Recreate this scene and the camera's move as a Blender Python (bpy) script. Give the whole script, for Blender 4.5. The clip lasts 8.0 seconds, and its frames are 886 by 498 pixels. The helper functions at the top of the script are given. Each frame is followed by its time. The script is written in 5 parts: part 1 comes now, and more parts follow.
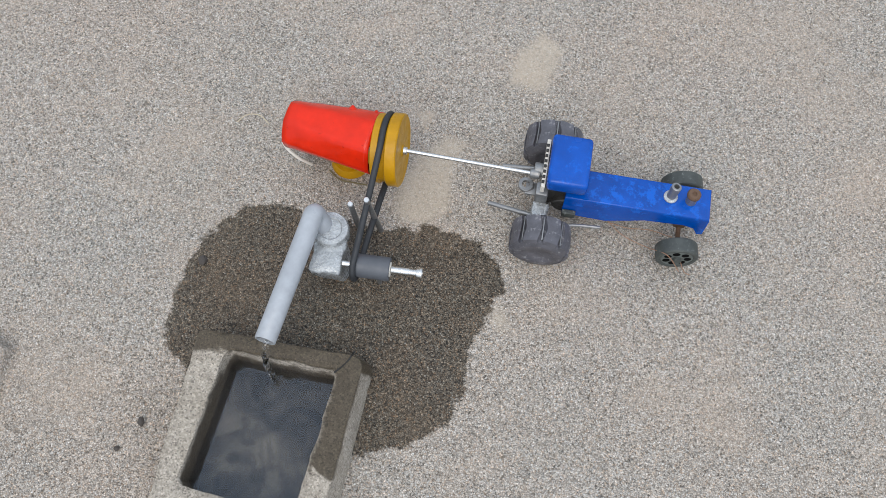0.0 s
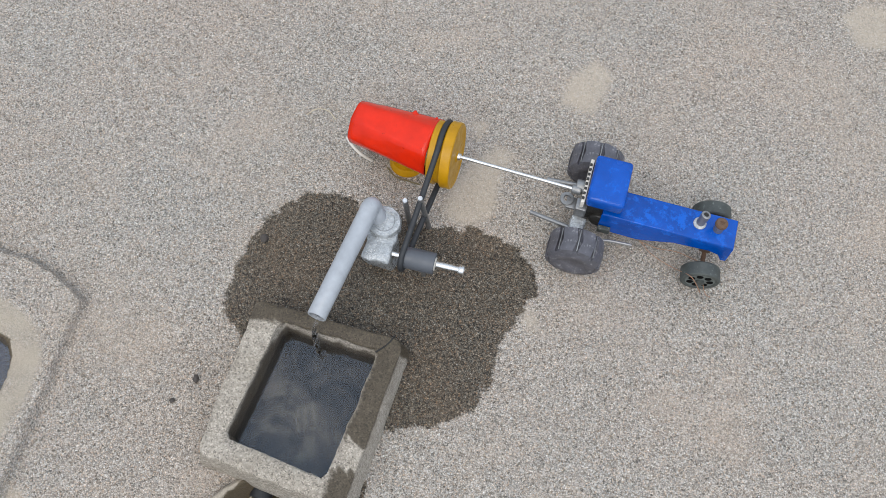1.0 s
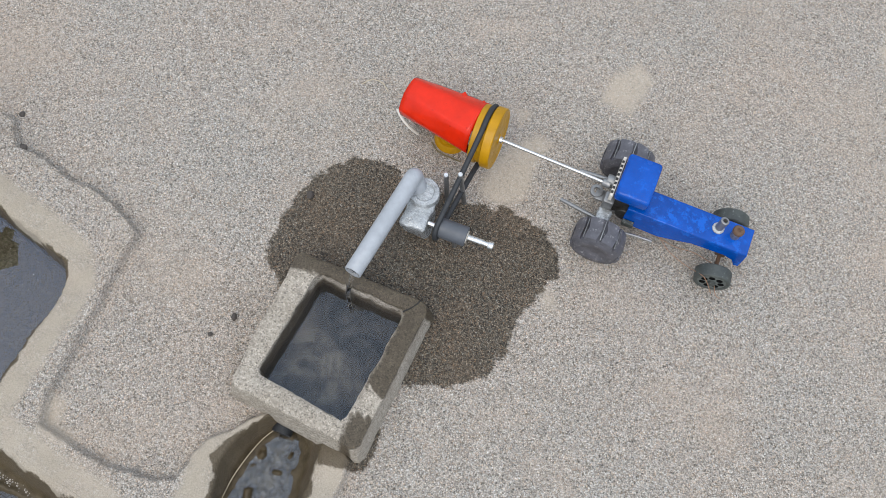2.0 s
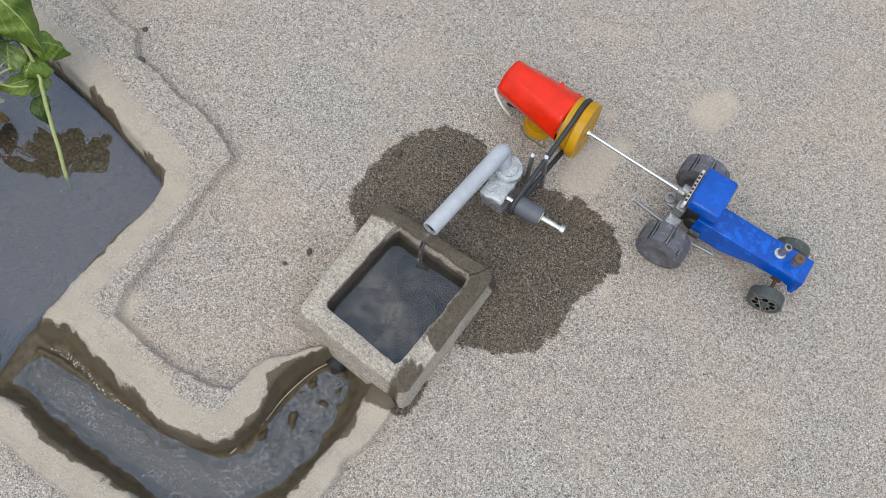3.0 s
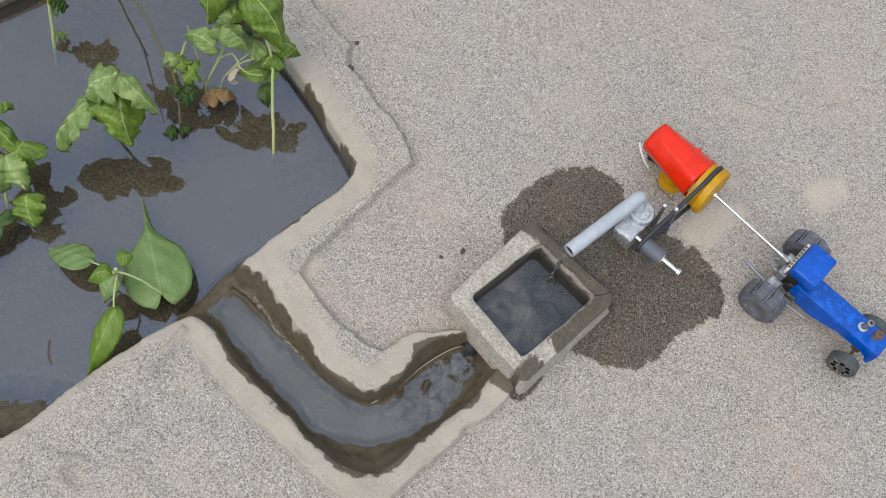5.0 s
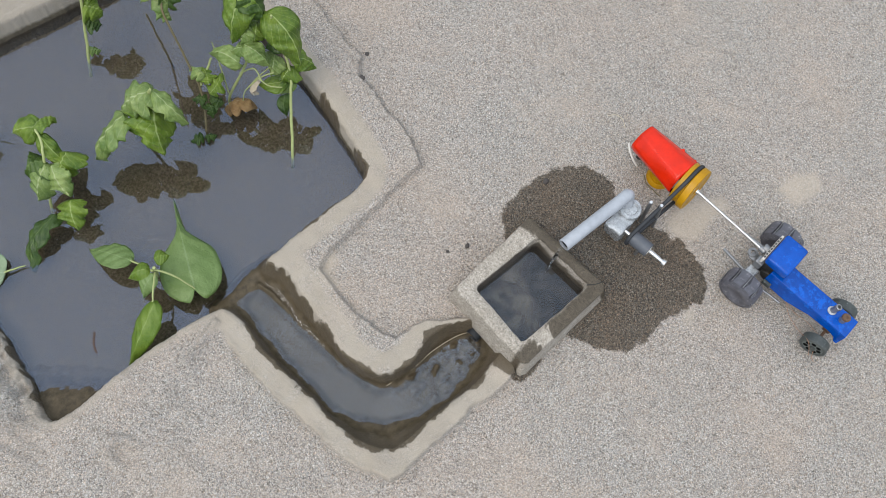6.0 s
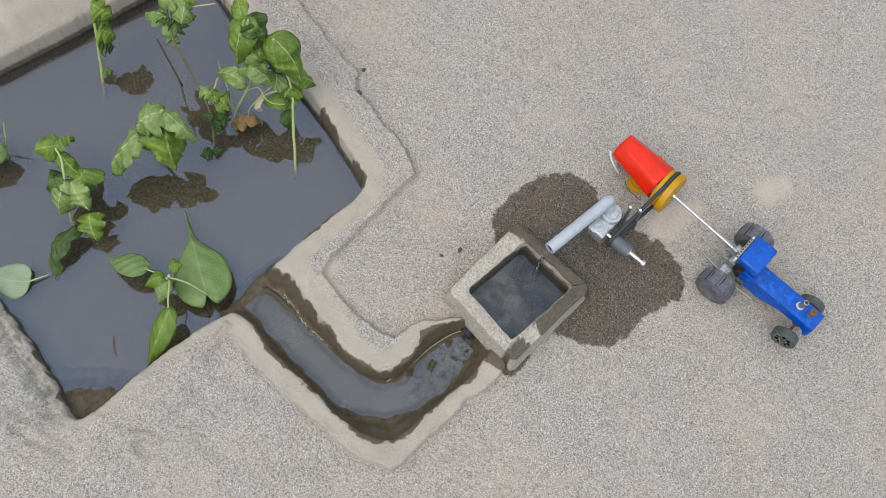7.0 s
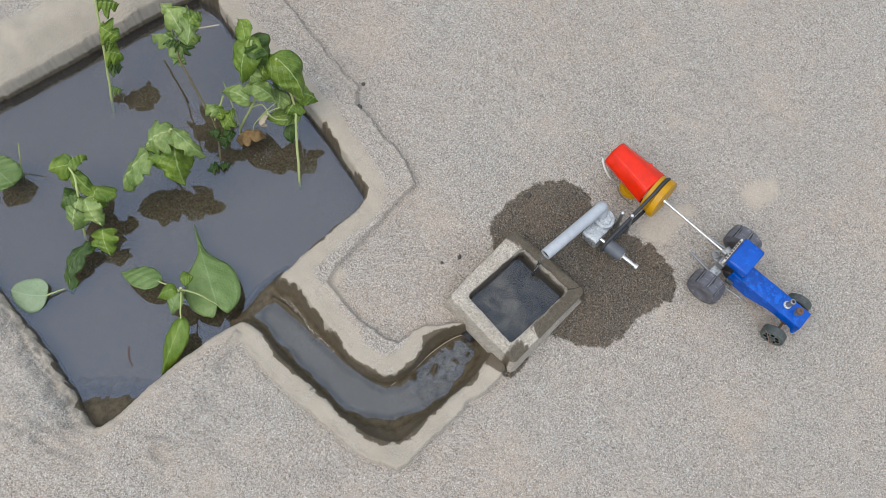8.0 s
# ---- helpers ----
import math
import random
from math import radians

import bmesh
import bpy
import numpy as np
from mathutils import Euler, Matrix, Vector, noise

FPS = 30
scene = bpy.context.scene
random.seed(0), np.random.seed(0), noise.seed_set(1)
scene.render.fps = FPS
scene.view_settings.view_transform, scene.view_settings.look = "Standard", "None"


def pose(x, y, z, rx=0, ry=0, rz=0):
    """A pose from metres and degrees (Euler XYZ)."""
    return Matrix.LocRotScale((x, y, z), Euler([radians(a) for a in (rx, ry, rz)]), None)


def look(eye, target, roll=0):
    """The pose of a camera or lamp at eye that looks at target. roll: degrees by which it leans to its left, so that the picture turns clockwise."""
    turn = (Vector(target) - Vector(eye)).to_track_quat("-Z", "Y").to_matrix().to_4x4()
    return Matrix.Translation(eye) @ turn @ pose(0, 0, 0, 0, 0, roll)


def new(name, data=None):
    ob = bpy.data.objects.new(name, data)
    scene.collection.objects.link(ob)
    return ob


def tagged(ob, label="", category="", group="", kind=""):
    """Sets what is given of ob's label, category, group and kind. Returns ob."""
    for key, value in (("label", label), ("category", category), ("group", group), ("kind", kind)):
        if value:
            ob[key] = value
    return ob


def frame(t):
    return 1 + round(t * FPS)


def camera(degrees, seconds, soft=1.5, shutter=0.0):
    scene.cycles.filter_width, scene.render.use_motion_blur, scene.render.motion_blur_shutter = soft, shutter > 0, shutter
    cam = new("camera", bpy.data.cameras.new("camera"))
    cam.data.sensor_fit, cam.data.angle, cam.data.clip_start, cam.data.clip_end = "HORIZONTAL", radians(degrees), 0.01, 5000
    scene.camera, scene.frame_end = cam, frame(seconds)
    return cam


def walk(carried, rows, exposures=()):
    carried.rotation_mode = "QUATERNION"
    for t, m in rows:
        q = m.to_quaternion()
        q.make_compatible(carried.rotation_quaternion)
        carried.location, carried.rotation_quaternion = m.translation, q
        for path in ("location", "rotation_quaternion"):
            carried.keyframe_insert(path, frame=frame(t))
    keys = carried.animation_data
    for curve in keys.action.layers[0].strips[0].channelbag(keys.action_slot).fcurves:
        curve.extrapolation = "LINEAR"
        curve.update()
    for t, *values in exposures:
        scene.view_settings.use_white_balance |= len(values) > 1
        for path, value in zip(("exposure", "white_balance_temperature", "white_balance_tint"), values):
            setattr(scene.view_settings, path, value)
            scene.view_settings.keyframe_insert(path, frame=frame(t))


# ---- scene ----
cam = camera(50.0, 8.0, soft=0.8)
PATH = [
    (0, (0.034, 0.001, 0.719), (0.053, 0.775, -1.125), 1.1),
    (0.5, (0.028, -0.014, 0.746), (0.014, 0.761, -1.098), 2.4),
    (1, (0.022, -0.027, 0.778), (-0.019, 0.748, -1.065), 2.8),
    (1.2, (0.028, -0.033, 0.79), (-0.037, 0.738, -1.055), 2.6),
    (2.3, (0.002, -0.073, 0.834), (-0.073, 0.65, -1.029), 9.7),
    (2.5, (-0.003, -0.088, 0.836), (-0.092, 0.64, -1.025), 11.2),
    (3, (-0.017, -0.118, 0.851), (-0.142, 0.613, -1.006), 13.9),
    (3.5, (-0.033, -0.146, 0.879), (-0.198, 0.589, -0.974), 15.1),
    (4, (-0.047, -0.171, 0.916), (-0.272, 0.548, -0.936), 13.5),
    (4.5, (-0.054, -0.197, 0.953), (-0.311, 0.513, -0.899), 13.6),
    (5, (-0.062, -0.223, 0.997), (-0.335, 0.472, -0.859), 13.6),
    (6.5, (-0.059, -0.243, 1.148), (-0.307, 0.391, -0.732), 12.4),
    (7, (-0.054, -0.246, 1.187), (-0.299, 0.382, -0.696), 12.1),
    (7.5, (-0.056, -0.254, 1.22), (-0.296, 0.371, -0.664), 11.8),
    (8, (-0.056, -0.247, 1.239), (-0.297, 0.371, -0.648), 11.0),
]
walk(cam, [(t, look(eye, target, roll)) for t, eye, target, roll in PATH], [(0.0, -0.10), (1.2, -0.07), (3.0, -0.02), (5.0, 0.0), (8.0, 0.0)])

# ---- light ----
world = bpy.data.worlds.new("sky")
scene.world = world
world.use_nodes = True
wn = world.node_tree
sky = wn.nodes.new("ShaderNodeTexSky")
sky.sky_type = "NISHITA"
sky.sun_disc = False
sky.sun_elevation = radians(58)
sky.sun_rotation = radians(108)
sky.dust_density = 1.0
sky.air_density = 1.0
wn.links.new(sky.outputs[0], wn.nodes["Background"].inputs[0])
wn.nodes["Background"].inputs[1].default_value = 0.05
# the veil of cloud: brightest overhead and towards the sun, a third as bright at the far horizon
up_z = wn.nodes.new("ShaderNodeSeparateXYZ")
wn.links.new(wn.nodes.new("ShaderNodeTexCoord").outputs["Generated"], up_z.inputs[0])
veil = wn.nodes.new("ShaderNodeMapRange")
veil.inputs["To Min"].default_value, veil.inputs["To Max"].default_value = 0.34, 1.0
lean = wn.nodes.new("ShaderNodeMath")
lean.operation = "MULTIPLY_ADD"
lean.inputs[1].default_value = -0.32
wn.links.new(up_z.outputs[1], lean.inputs[0])
wn.links.new(up_z.outputs[2], lean.inputs[2])
wn.links.new(lean.outputs[0], veil.inputs["Value"])
cloud = wn.nodes.new("ShaderNodeBackground")
cloud.inputs[0].default_value = (0.82, 0.92, 1.05, 1)
gain = wn.nodes.new("ShaderNodeMath")
gain.operation = "MULTIPLY"
gain.inputs[1].default_value = 1.54
wn.links.new(veil.outputs[0], gain.inputs[0])
wn.links.new(gain.outputs[0], cloud.inputs[1])
both = wn.nodes.new("ShaderNodeAddShader")
wn.links.new(wn.nodes["Background"].outputs[0], both.inputs[0])
wn.links.new(cloud.outputs[0], both.inputs[1])
wn.links.new(both.outputs[0], wn.nodes["World Output"].inputs[0])
sun_data = bpy.data.lights.new("sun", "SUN")
sun_data.energy = 1.66
sun_data.angle = radians(42)
sun_data.color = (1.0, 0.89, 0.75)
sun = new("sun", sun_data)
sun.matrix_world = look((-0.6, -1.6, 3.0), (0, 0.2, 0))


# ---- materials ----
def material(name):
    m = bpy.data.materials.new(name)
    m.use_nodes = True
    nt = m.node_tree
    return m, nt, nt.nodes["Principled BSDF"]


def node(nt, kind, **sockets):
    n = nt.nodes.new(kind)
    for key, value in sockets.items():
        n.inputs[key.replace("_", " ")].default_value = value
    return n


def coords(nt):
    return nt.nodes.new("ShaderNodeTexCoord").outputs["Object"]


def noise_fac(nt, scale, detail=4.0, rough=0.6):
    n = node(nt, "ShaderNodeTexNoise", Scale=scale, Detail=detail, Roughness=rough)
    nt.links.new(coords(nt), n.inputs["Vector"])
    return n.outputs["Fac"]


def ramp(nt, fac, stops):
    n = nt.nodes.new("ShaderNodeValToRGB")
    els = n.color_ramp.elements
    while len(els) < len(stops):
        els.new(0.5)
    for e, (p, c) in zip(els, stops):
        e.position, e.color = p, (*c, 1) if len(c) == 3 else c
    nt.links.new(fac, n.inputs[0])
    return n.outputs[0]


def grey(*vals):
    return [(p, (v, v, v)) for p, v in vals]


def mix(nt, fac, a, b, blend="MIX"):
    n = nt.nodes.new("ShaderNodeMix")
    n.data_type, n.blend_type = "RGBA", blend
    for slot, v in ((0, fac), (6, a), (7, b)):
        if isinstance(v, (int, float)):
            n.inputs[slot].default_value = v
        elif isinstance(v, tuple):
            n.inputs[slot].default_value = (*v, 1)
        else:
            nt.links.new(v, n.inputs[slot])
    return n.outputs[2]


def calc(nt, op, a, b=0.0, clamp=False):
    n = nt.nodes.new("ShaderNodeMath")
    n.operation, n.use_clamp = op, clamp
    for slot, v in ((0, a), (1, b)):
        if isinstance(v, (int, float)):
            n.inputs[slot].default_value = v
        else:
            nt.links.new(v, n.inputs[slot])
    return n.outputs[0]


def bump(nt, bsdf, height, strength, distance):
    n = node(nt, "ShaderNodeBump", Strength=strength, Distance=distance)
    nt.links.new(height, n.inputs["Height"])
    nt.links.new(n.outputs[0], bsdf.inputs["Normal"])


def attr(nt, name):
    n = nt.nodes.new("ShaderNodeAttribute")
    n.attribute_name = name
    return n.outputs["Fac"]


def sharp(nt, fac, edge, width, wobble, scale):
    """A stain's mask with a ragged edge."""
    w = calc(nt, "MULTIPLY", calc(nt, "SUBTRACT", noise_fac(nt, scale, 6, 0.7), 0.5), wobble)
    s = calc(nt, "ADD", fac, w)
    return calc(nt, "MULTIPLY", calc(nt, "SUBTRACT", s, edge - width / 2), 1 / width, True)


def sand_material():
    m, nt, b = material("coarse_sand")
    warp = node(nt, "ShaderNodeTexNoise", Scale=1400.0, Detail=2.0)
    nt.links.new(coords(nt), warp.inputs["Vector"])
    at = nt.nodes.new("ShaderNodeMix")
    at.data_type, at.blend_type = "RGBA", "LINEAR_LIGHT"
    at.inputs[0].default_value = 0.0004
    nt.links.new(coords(nt), at.inputs[6])
    nt.links.new(warp.outputs["Color"], at.inputs[7])
    v = node(nt, "ShaderNodeTexVoronoi", Scale=900.0)
    nt.links.new(at.outputs[2], v.inputs["Vector"])
    sep = nt.nodes.new("ShaderNodeSeparateColor")
    nt.links.new(v.outputs["Color"], sep.inputs[0])
    grain = ramp(nt, sep.outputs[0], [(0.0, (0.13, 0.118, 0.104)), (0.12, (0.33, 0.300, 0.263)), (0.5, (0.45, 0.410, 0.362)),
                                      (0.92, (0.53, 0.488, 0.437)), (1.0, (0.70, 0.66, 0.61))])
    grain = mix(nt, 0.8, grain, ramp(nt, sep.outputs[1], [(0.0, (0.93, 1.0, 1.07)), (0.5, (1, 1, 1)), (0.85, (1.03, 0.99, 0.95)), (1.0, (1.16, 0.97, 0.82))]), "MULTIPLY")
    # shade in the gaps between grains, put into the colour
    crevice_shade = ramp(nt, v.outputs["Distance"], [(0.38, (1, 1, 1)), (0.70, (0.34, 0.322, 0.30))])
    grain = mix(nt, 0.66, grain, crevice_shade, "MULTIPLY")
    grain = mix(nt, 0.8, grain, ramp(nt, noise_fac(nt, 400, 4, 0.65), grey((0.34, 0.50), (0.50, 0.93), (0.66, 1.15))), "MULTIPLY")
    big = noise_fac(nt, 4.5, 4)
    grain = mix(nt, 0.75, grain, ramp(nt, big, [(0.30, (0.94, 0.965, 0.97)), (0.70, (1.03, 0.945, 0.885))]), "MULTIPLY")
    # trowelled cement rim: fine and pale, with the coarse grain half hidden
    fine = ramp(nt, noise_fac(nt, 900, 3), [(0.3, (0.29, 0.252, 0.20)), (0.7, (0.41, 0.36, 0.29))])
    fine = mix(nt, 0.6, fine, ramp(nt, noise_fac(nt, 28, 5), [(0.3, (0.80, 0.78, 0.75)), (0.7, (1, 1, 1))]), "MULTIPLY")
    smooth = calc(nt, "MULTIPLY", sharp(nt, attr(nt, "smooth"), 0.5, 0.5, 0.7, 40),
                  ramp(nt, noise_fac(nt, 60, 5), grey((0.3, 0.55), (0.6, 1.0))))
    dry = mix(nt, smooth, grain, fine)
    dust = sharp(nt, attr(nt, "dust"), 0.55, 0.75, 1.25, 55)
    silt = ramp(nt, noise_fac(nt, 300, 4), [(0.3, (0.335, 0.285, 0.222)), (0.7, (0.405, 0.348, 0.277))])
    dry = mix(nt, calc(nt, "MULTIPLY", dust, ramp(nt, noise_fac(nt, 420, 4, 0.7), grey((0.34, 0.35), (0.56, 0.82)))), dry, silt)
    # thin drifts of warm fines among the grains
    drift = ramp(nt, noise_fac(nt, 9, 6, 0.65), grey((0.50, 0.0), (0.72, 0.38)))
    dry = mix(nt, drift, dry, ramp(nt, noise_fac(nt, 300, 4), [(0.3, (0.37, 0.305, 0.24)), (0.7, (0.45, 0.375, 0.30))]))
    wet = sharp(nt, attr(nt, "wet"), 0.5, 0.3, 1.15, 260)
    dark = mix(nt, 0.75, mix(nt, 1.0, dry, (0.285, 0.265, 0.236), "MULTIPLY"), mix(nt, 1.0, mix(nt, 1.0, dry, dry, "MULTIPLY"), (0.85, 0.87, 0.85), "MULTIPLY"))
    mud = sharp(nt, attr(nt, "mud"), 0.5, 0.4, 0.5, 60)
    silted = ramp(nt, noise_fac(nt, 130, 6), [(0.3, (0.036, 0.027, 0.014)), (0.7, (0.100, 0.076, 0.043))])
    col = mix(nt, wet, dry, dark)
    col = mix(nt, calc(nt, "MULTIPLY", mud, 0.86), col, silted)
    # fine olive silt settled on the pond's bottom
    settled = ramp(nt, noise_fac(nt, 330, 6, 0.75), [(0.36, (0.070, 0.057, 0.036)), (0.50, (0.150, 0.124, 0.080)), (0.64, (0.265, 0.228, 0.160))])
    col = mix(nt, calc(nt, "MULTIPLY", attr(nt, "bed"), 0.85), col, settled)
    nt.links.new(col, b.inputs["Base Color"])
    b.inputs["Specular IOR Level"].default_value = 0.25
    nt.links.new(ramp(nt, wet, grey((0, 0.9), (1, 0.45))), b.inputs["Roughness"])
    relief = calc(nt, "MULTIPLY", calc(nt, "SUBTRACT", 1.0, v.outputs["Distance"]), calc(nt, "SUBTRACT", 1.0, calc(nt, "MULTIPLY", calc(nt, "MAXIMUM", smooth, dust), 0.75)))
    relief = calc(nt, "ADD", relief, calc(nt, "MULTIPLY", noise_fac(nt, 120, 5), 1.2))
    bump(nt, b, relief, 0.6, 0.0014)
    return m


def concrete_material():
    m, nt, b = material("cement")
    base = ramp(nt, noise_fac(nt, 260, 6, 0.75), [(0.25, (0.28, 0.243, 0.195)), (0.5, (0.43, 0.38, 0.315)), (0.75, (0.55, 0.495, 0.42))])
    base = mix(nt, 0.7, base, ramp(nt, noise_fac(nt, 30, 5), [(0.3, (0.68, 0.66, 0.62)), (0.65, (1, 1, 1))]), "MULTIPLY")
    v = node(nt, "ShaderNodeTexVoronoi", Scale=900.0)
    nt.links.new(coords(nt), v.inputs["Vector"])
    sep = nt.nodes.new("ShaderNodeSeparateColor")
    nt.links.new(v.outputs["Color"], sep.inputs[0])
    base = mix(nt, 0.8, base, ramp(nt, sep.outputs[0], grey((0.0, 0.35), (0.25, 0.85), (0.8, 1.1), (1.0, 1.5))), "MULTIPLY")
    wet = sharp(nt, attr(nt, "wet"), 0.5, 0.3, 0.9, 110)
    col = mix(nt, wet, base, mix(nt, 1.0, base, (0.235, 0.207, 0.162), "MULTIPLY"))
    nt.links.new(col, b.inputs["Base Color"])
    nt.links.new(ramp(nt, wet, grey((0, 0.9), (1, 0.4))), b.inputs["Roughness"])
    bump(nt, b, noise_fac(nt, 600, 6, 0.8), 1.0, 0.0016)
    return m


def water_material(name, tint, ripple, ior, sheen, film_most):
    m = bpy.data.materials.new(name)
    m.use_nodes = True
    nt = m.node_tree
    nt.nodes.remove(nt.nodes["Principled BSDF"])
    clear = node(nt, "ShaderNodeBsdfTransparent")
    clear.inputs[0].default_value = (*tint, 1)
    gloss = node(nt, "ShaderNodeBsdfGlossy", Roughness=0.015, Color=(*sheen, 1))
    fres = node(nt, "ShaderNodeFresnel", IOR=ior)
    bp = node(nt, "ShaderNodeBump", Strength=ripple, Distance=0.002)
    nt.links.new(noise_fac(nt, 45, 2), bp.inputs["Height"])
    nt.links.new(bp.outputs[0], gloss.inputs["Normal"])
    nt.links.new(bp.outputs[0], fres.inputs["Normal"])
    mx = nt.nodes.new("ShaderNodeMixShader")
    nt.links.new(fres.outputs[0], mx.inputs[0])
    nt.links.new(clear.outputs[0], mx.inputs[1])
    nt.links.new(gloss.outputs[0], mx.inputs[2])
    # fine dust afloat
    film = node(nt, "ShaderNodeBsdfDiffuse", Color=(0.50, 0.50, 0.49, 1))
    specks = ramp(nt, noise_fac(nt, 430, 3, 0.6), grey((0.48, 0.0), (0.62, film_most * 0.5), (0.76, film_most)))
    cover = calc(nt, "MULTIPLY", specks, ramp(nt, noise_fac(nt, 22, 6, 0.7), grey((0.38, 0.25), (0.62, 1.25))))
    cover = calc(nt, "MAXIMUM", cover, 0.012)
    top = nt.nodes.new("ShaderNodeMixShader")
    nt.links.new(cover, top.inputs[0])
    nt.links.new(mx.outputs[0], top.inputs[1])
    nt.links.new(film.outputs[0], top.inputs[2])
    nt.links.new(top.outputs[0], nt.nodes["Material Output"].inputs[0])
    return m


def silt_material():
    """Pale silt swirled over a dark tank bottom."""
    m, nt, b = material("tank_silt")
    swirl = node(nt, "ShaderNodeTexNoise", Scale=20.0, Detail=8.0, Roughness=0.66, Distortion=0.6)
    nt.links.new(coords(nt), swirl.inputs["Vector"])
    col = ramp(nt, swirl.outputs["Fac"], [(0.38, (0.022, 0.021, 0.022)), (0.52, (0.085, 0.078, 0.070)), (0.68, (0.25, 0.225, 0.19))])
    clots = ramp(nt, noise_fac(nt, 75, 6, 0.7), grey((0.36, 0.30), (0.50, 1.0)))
    nt.links.new(mix(nt, 0.8, col, clots, "MULTIPLY"), b.inputs["Base Color"])
    b.inputs["Roughness"].default_value = 0.85
    return m


def paint(name, colour, rough=0.35, wear=(0.3, 0.3, 0.3), wear_at=0.72, metal=0.0, scale=120, vary=0.8, relief=0.25, coat=0.0, spec=0.5):
    """Paint, plastic or metal with blotches, scuffs down to another colour and fine relief."""
    m, nt, b = material(name)
    col = mix(nt, 1.0, colour, ramp(nt, noise_fac(nt, scale, 5), grey((0.3, vary), (0.7, 1.0))), "MULTIPLY")
    scuff = ramp(nt, noise_fac(nt, scale * 2.3, 8, 0.75), grey((wear_at, 0.0), (min(1.0, wear_at + 0.06), 1.0)))
    nt.links.new(mix(nt, scuff, col, wear), b.inputs["Base Color"])
    nt.links.new(ramp(nt, noise_fac(nt, scale * 1.4, 5), grey((0.3, max(0.03, rough - 0.1)), (0.7, min(1.0, rough + 0.15)))), b.inputs["Roughness"])
    b.inputs["Metallic"].default_value = metal
    b.inputs["Coat Weight"].default_value = coat
    b.inputs["Specular IOR Level"].default_value = spec
    bump(nt, b, noise_fac(nt, scale * 3, 5), relief, 0.0008)
    return m


def leaf_material(name, dark, light, vein, rough=0.42, net_most=0.45):
    m, nt, b = material(name)
    uv = nt.nodes.new("ShaderNodeUVMap").outputs[0]
    sep = nt.nodes.new("ShaderNodeSeparateXYZ")
    nt.links.new(uv, sep.inputs[0])
    side = calc(nt, "ABSOLUTE", calc(nt, "SUBTRACT", sep.outputs[0], 0.5))
    along = calc(nt, "SUBTRACT", sep.outputs[1], calc(nt, "MULTIPLY", side, 1.2))
    saw = calc(nt, "ABSOLUTE", calc(nt, "SUBTRACT", calc(nt, "FRACT", calc(nt, "MULTIPLY", along, 5.0)), 0.5))
    ribs = calc(nt, "MULTIPLY", calc(nt, "LESS_THAN", saw, 0.034), 0.55 if net_most > 0.3 else 0.12)
    mid = calc(nt, "LESS_THAN", side, 0.016)
    lines = calc(nt, "MAXIMUM", ribs, mid)
    info = nt.nodes.new("ShaderNodeObjectInfo").outputs["Random"]
    body = mix(nt, ramp(nt, noise_fac(nt, 38, 6, 0.7), grey((0.36, 0.0), (0.66, 1.0))), dark, light)
    net = node(nt, "ShaderNodeTexVoronoi", Scale=210.0)
    net.feature = "DISTANCE_TO_EDGE"
    nt.links.new(coords(nt), net.inputs["Vector"])
    cell = ramp(nt, net.outputs["Distance"], grey((0.0, 1.15), (0.12, 0.98), (0.5, 0.88)))
    body = mix(nt, net_most, body, cell, "MULTIPLY")
    body = mix(nt, 0.5, body, ramp(nt, info, [(0, (0.75, 0.8, 0.7)), (1, (1.1, 1.1, 1.0))]), "MULTIPLY")
    nt.links.new(mix(nt, calc(nt, "MULTIPLY", lines, 0.75), body, vein), b.inputs["Base Color"])
    b.inputs["Roughness"].default_value = rough
    b.inputs["Subsurface Weight"].default_value = 0.0
    h = calc(nt, "ADD", calc(nt, "MULTIPLY", saw, 0.9 if net_most > 0.3 else 0.2), calc(nt, "ADD", noise_fac(nt, 170, 5), net.outputs["Distance"]))
    bump(nt, b, h, 0.6, 0.0014)
    tr = node(nt, "ShaderNodeBsdfTranslucent")
    nt.links.new(mix(nt, 1.0, body, (1.1, 1.25, 0.6), "MULTIPLY"), tr.inputs[0])
    mx = node(nt, "ShaderNodeMixShader", Fac=0.32)
    nt.links.new(b.outputs[0], mx.inputs[1])
    nt.links.new(tr.outputs[0], mx.inputs[2])
    nt.links.new(mx.outputs[0], nt.nodes["Material Output"].inputs[0])
    return m


def grain_material():
    m, nt, b = material("loose_grain")
    info = nt.nodes.new("ShaderNodeNewGeometry").outputs["Random Per Island"]
    nt.links.new(ramp(nt, info, [(0.0, (0.12, 0.105, 0.09)), (0.3, (0.33, 0.295, 0.255)), (0.8, (0.48, 0.44, 0.39)), (1.0, (0.66, 0.63, 0.59))]), b.inputs["Base Color"])
    b.inputs["Roughness"].default_value = 0.8
    return m


SAND = sand_material()
CEMENT = concrete_material()
WATER = water_material("pond_water", (0.92, 0.88, 0.80), 0.004, 1.80, (0.73, 0.875, 1.14), 0.10)
CHANNEL_WATER = water_material("channel_water", (0.86, 0.84, 0.80), 0.03, 1.68, (0.80, 0.88, 1.0), 0.52)
TANK_WATER = water_material("tank_water", (0.86, 0.84, 0.79), 0.16, 1.52, (0.78, 0.89, 1.06), 0.03)
JET, jet_tree, jet_bsdf = material("falling_water")
jet_bsdf.inputs["Base Color"].default_value = (1.0, 1.0, 1.0, 1)
jet_bsdf.inputs["Transmission Weight"].default_value = 1.0
jet_bsdf.inputs["IOR"].default_value = 1.33
jet_bsdf.inputs["Roughness"].default_value = 0.0
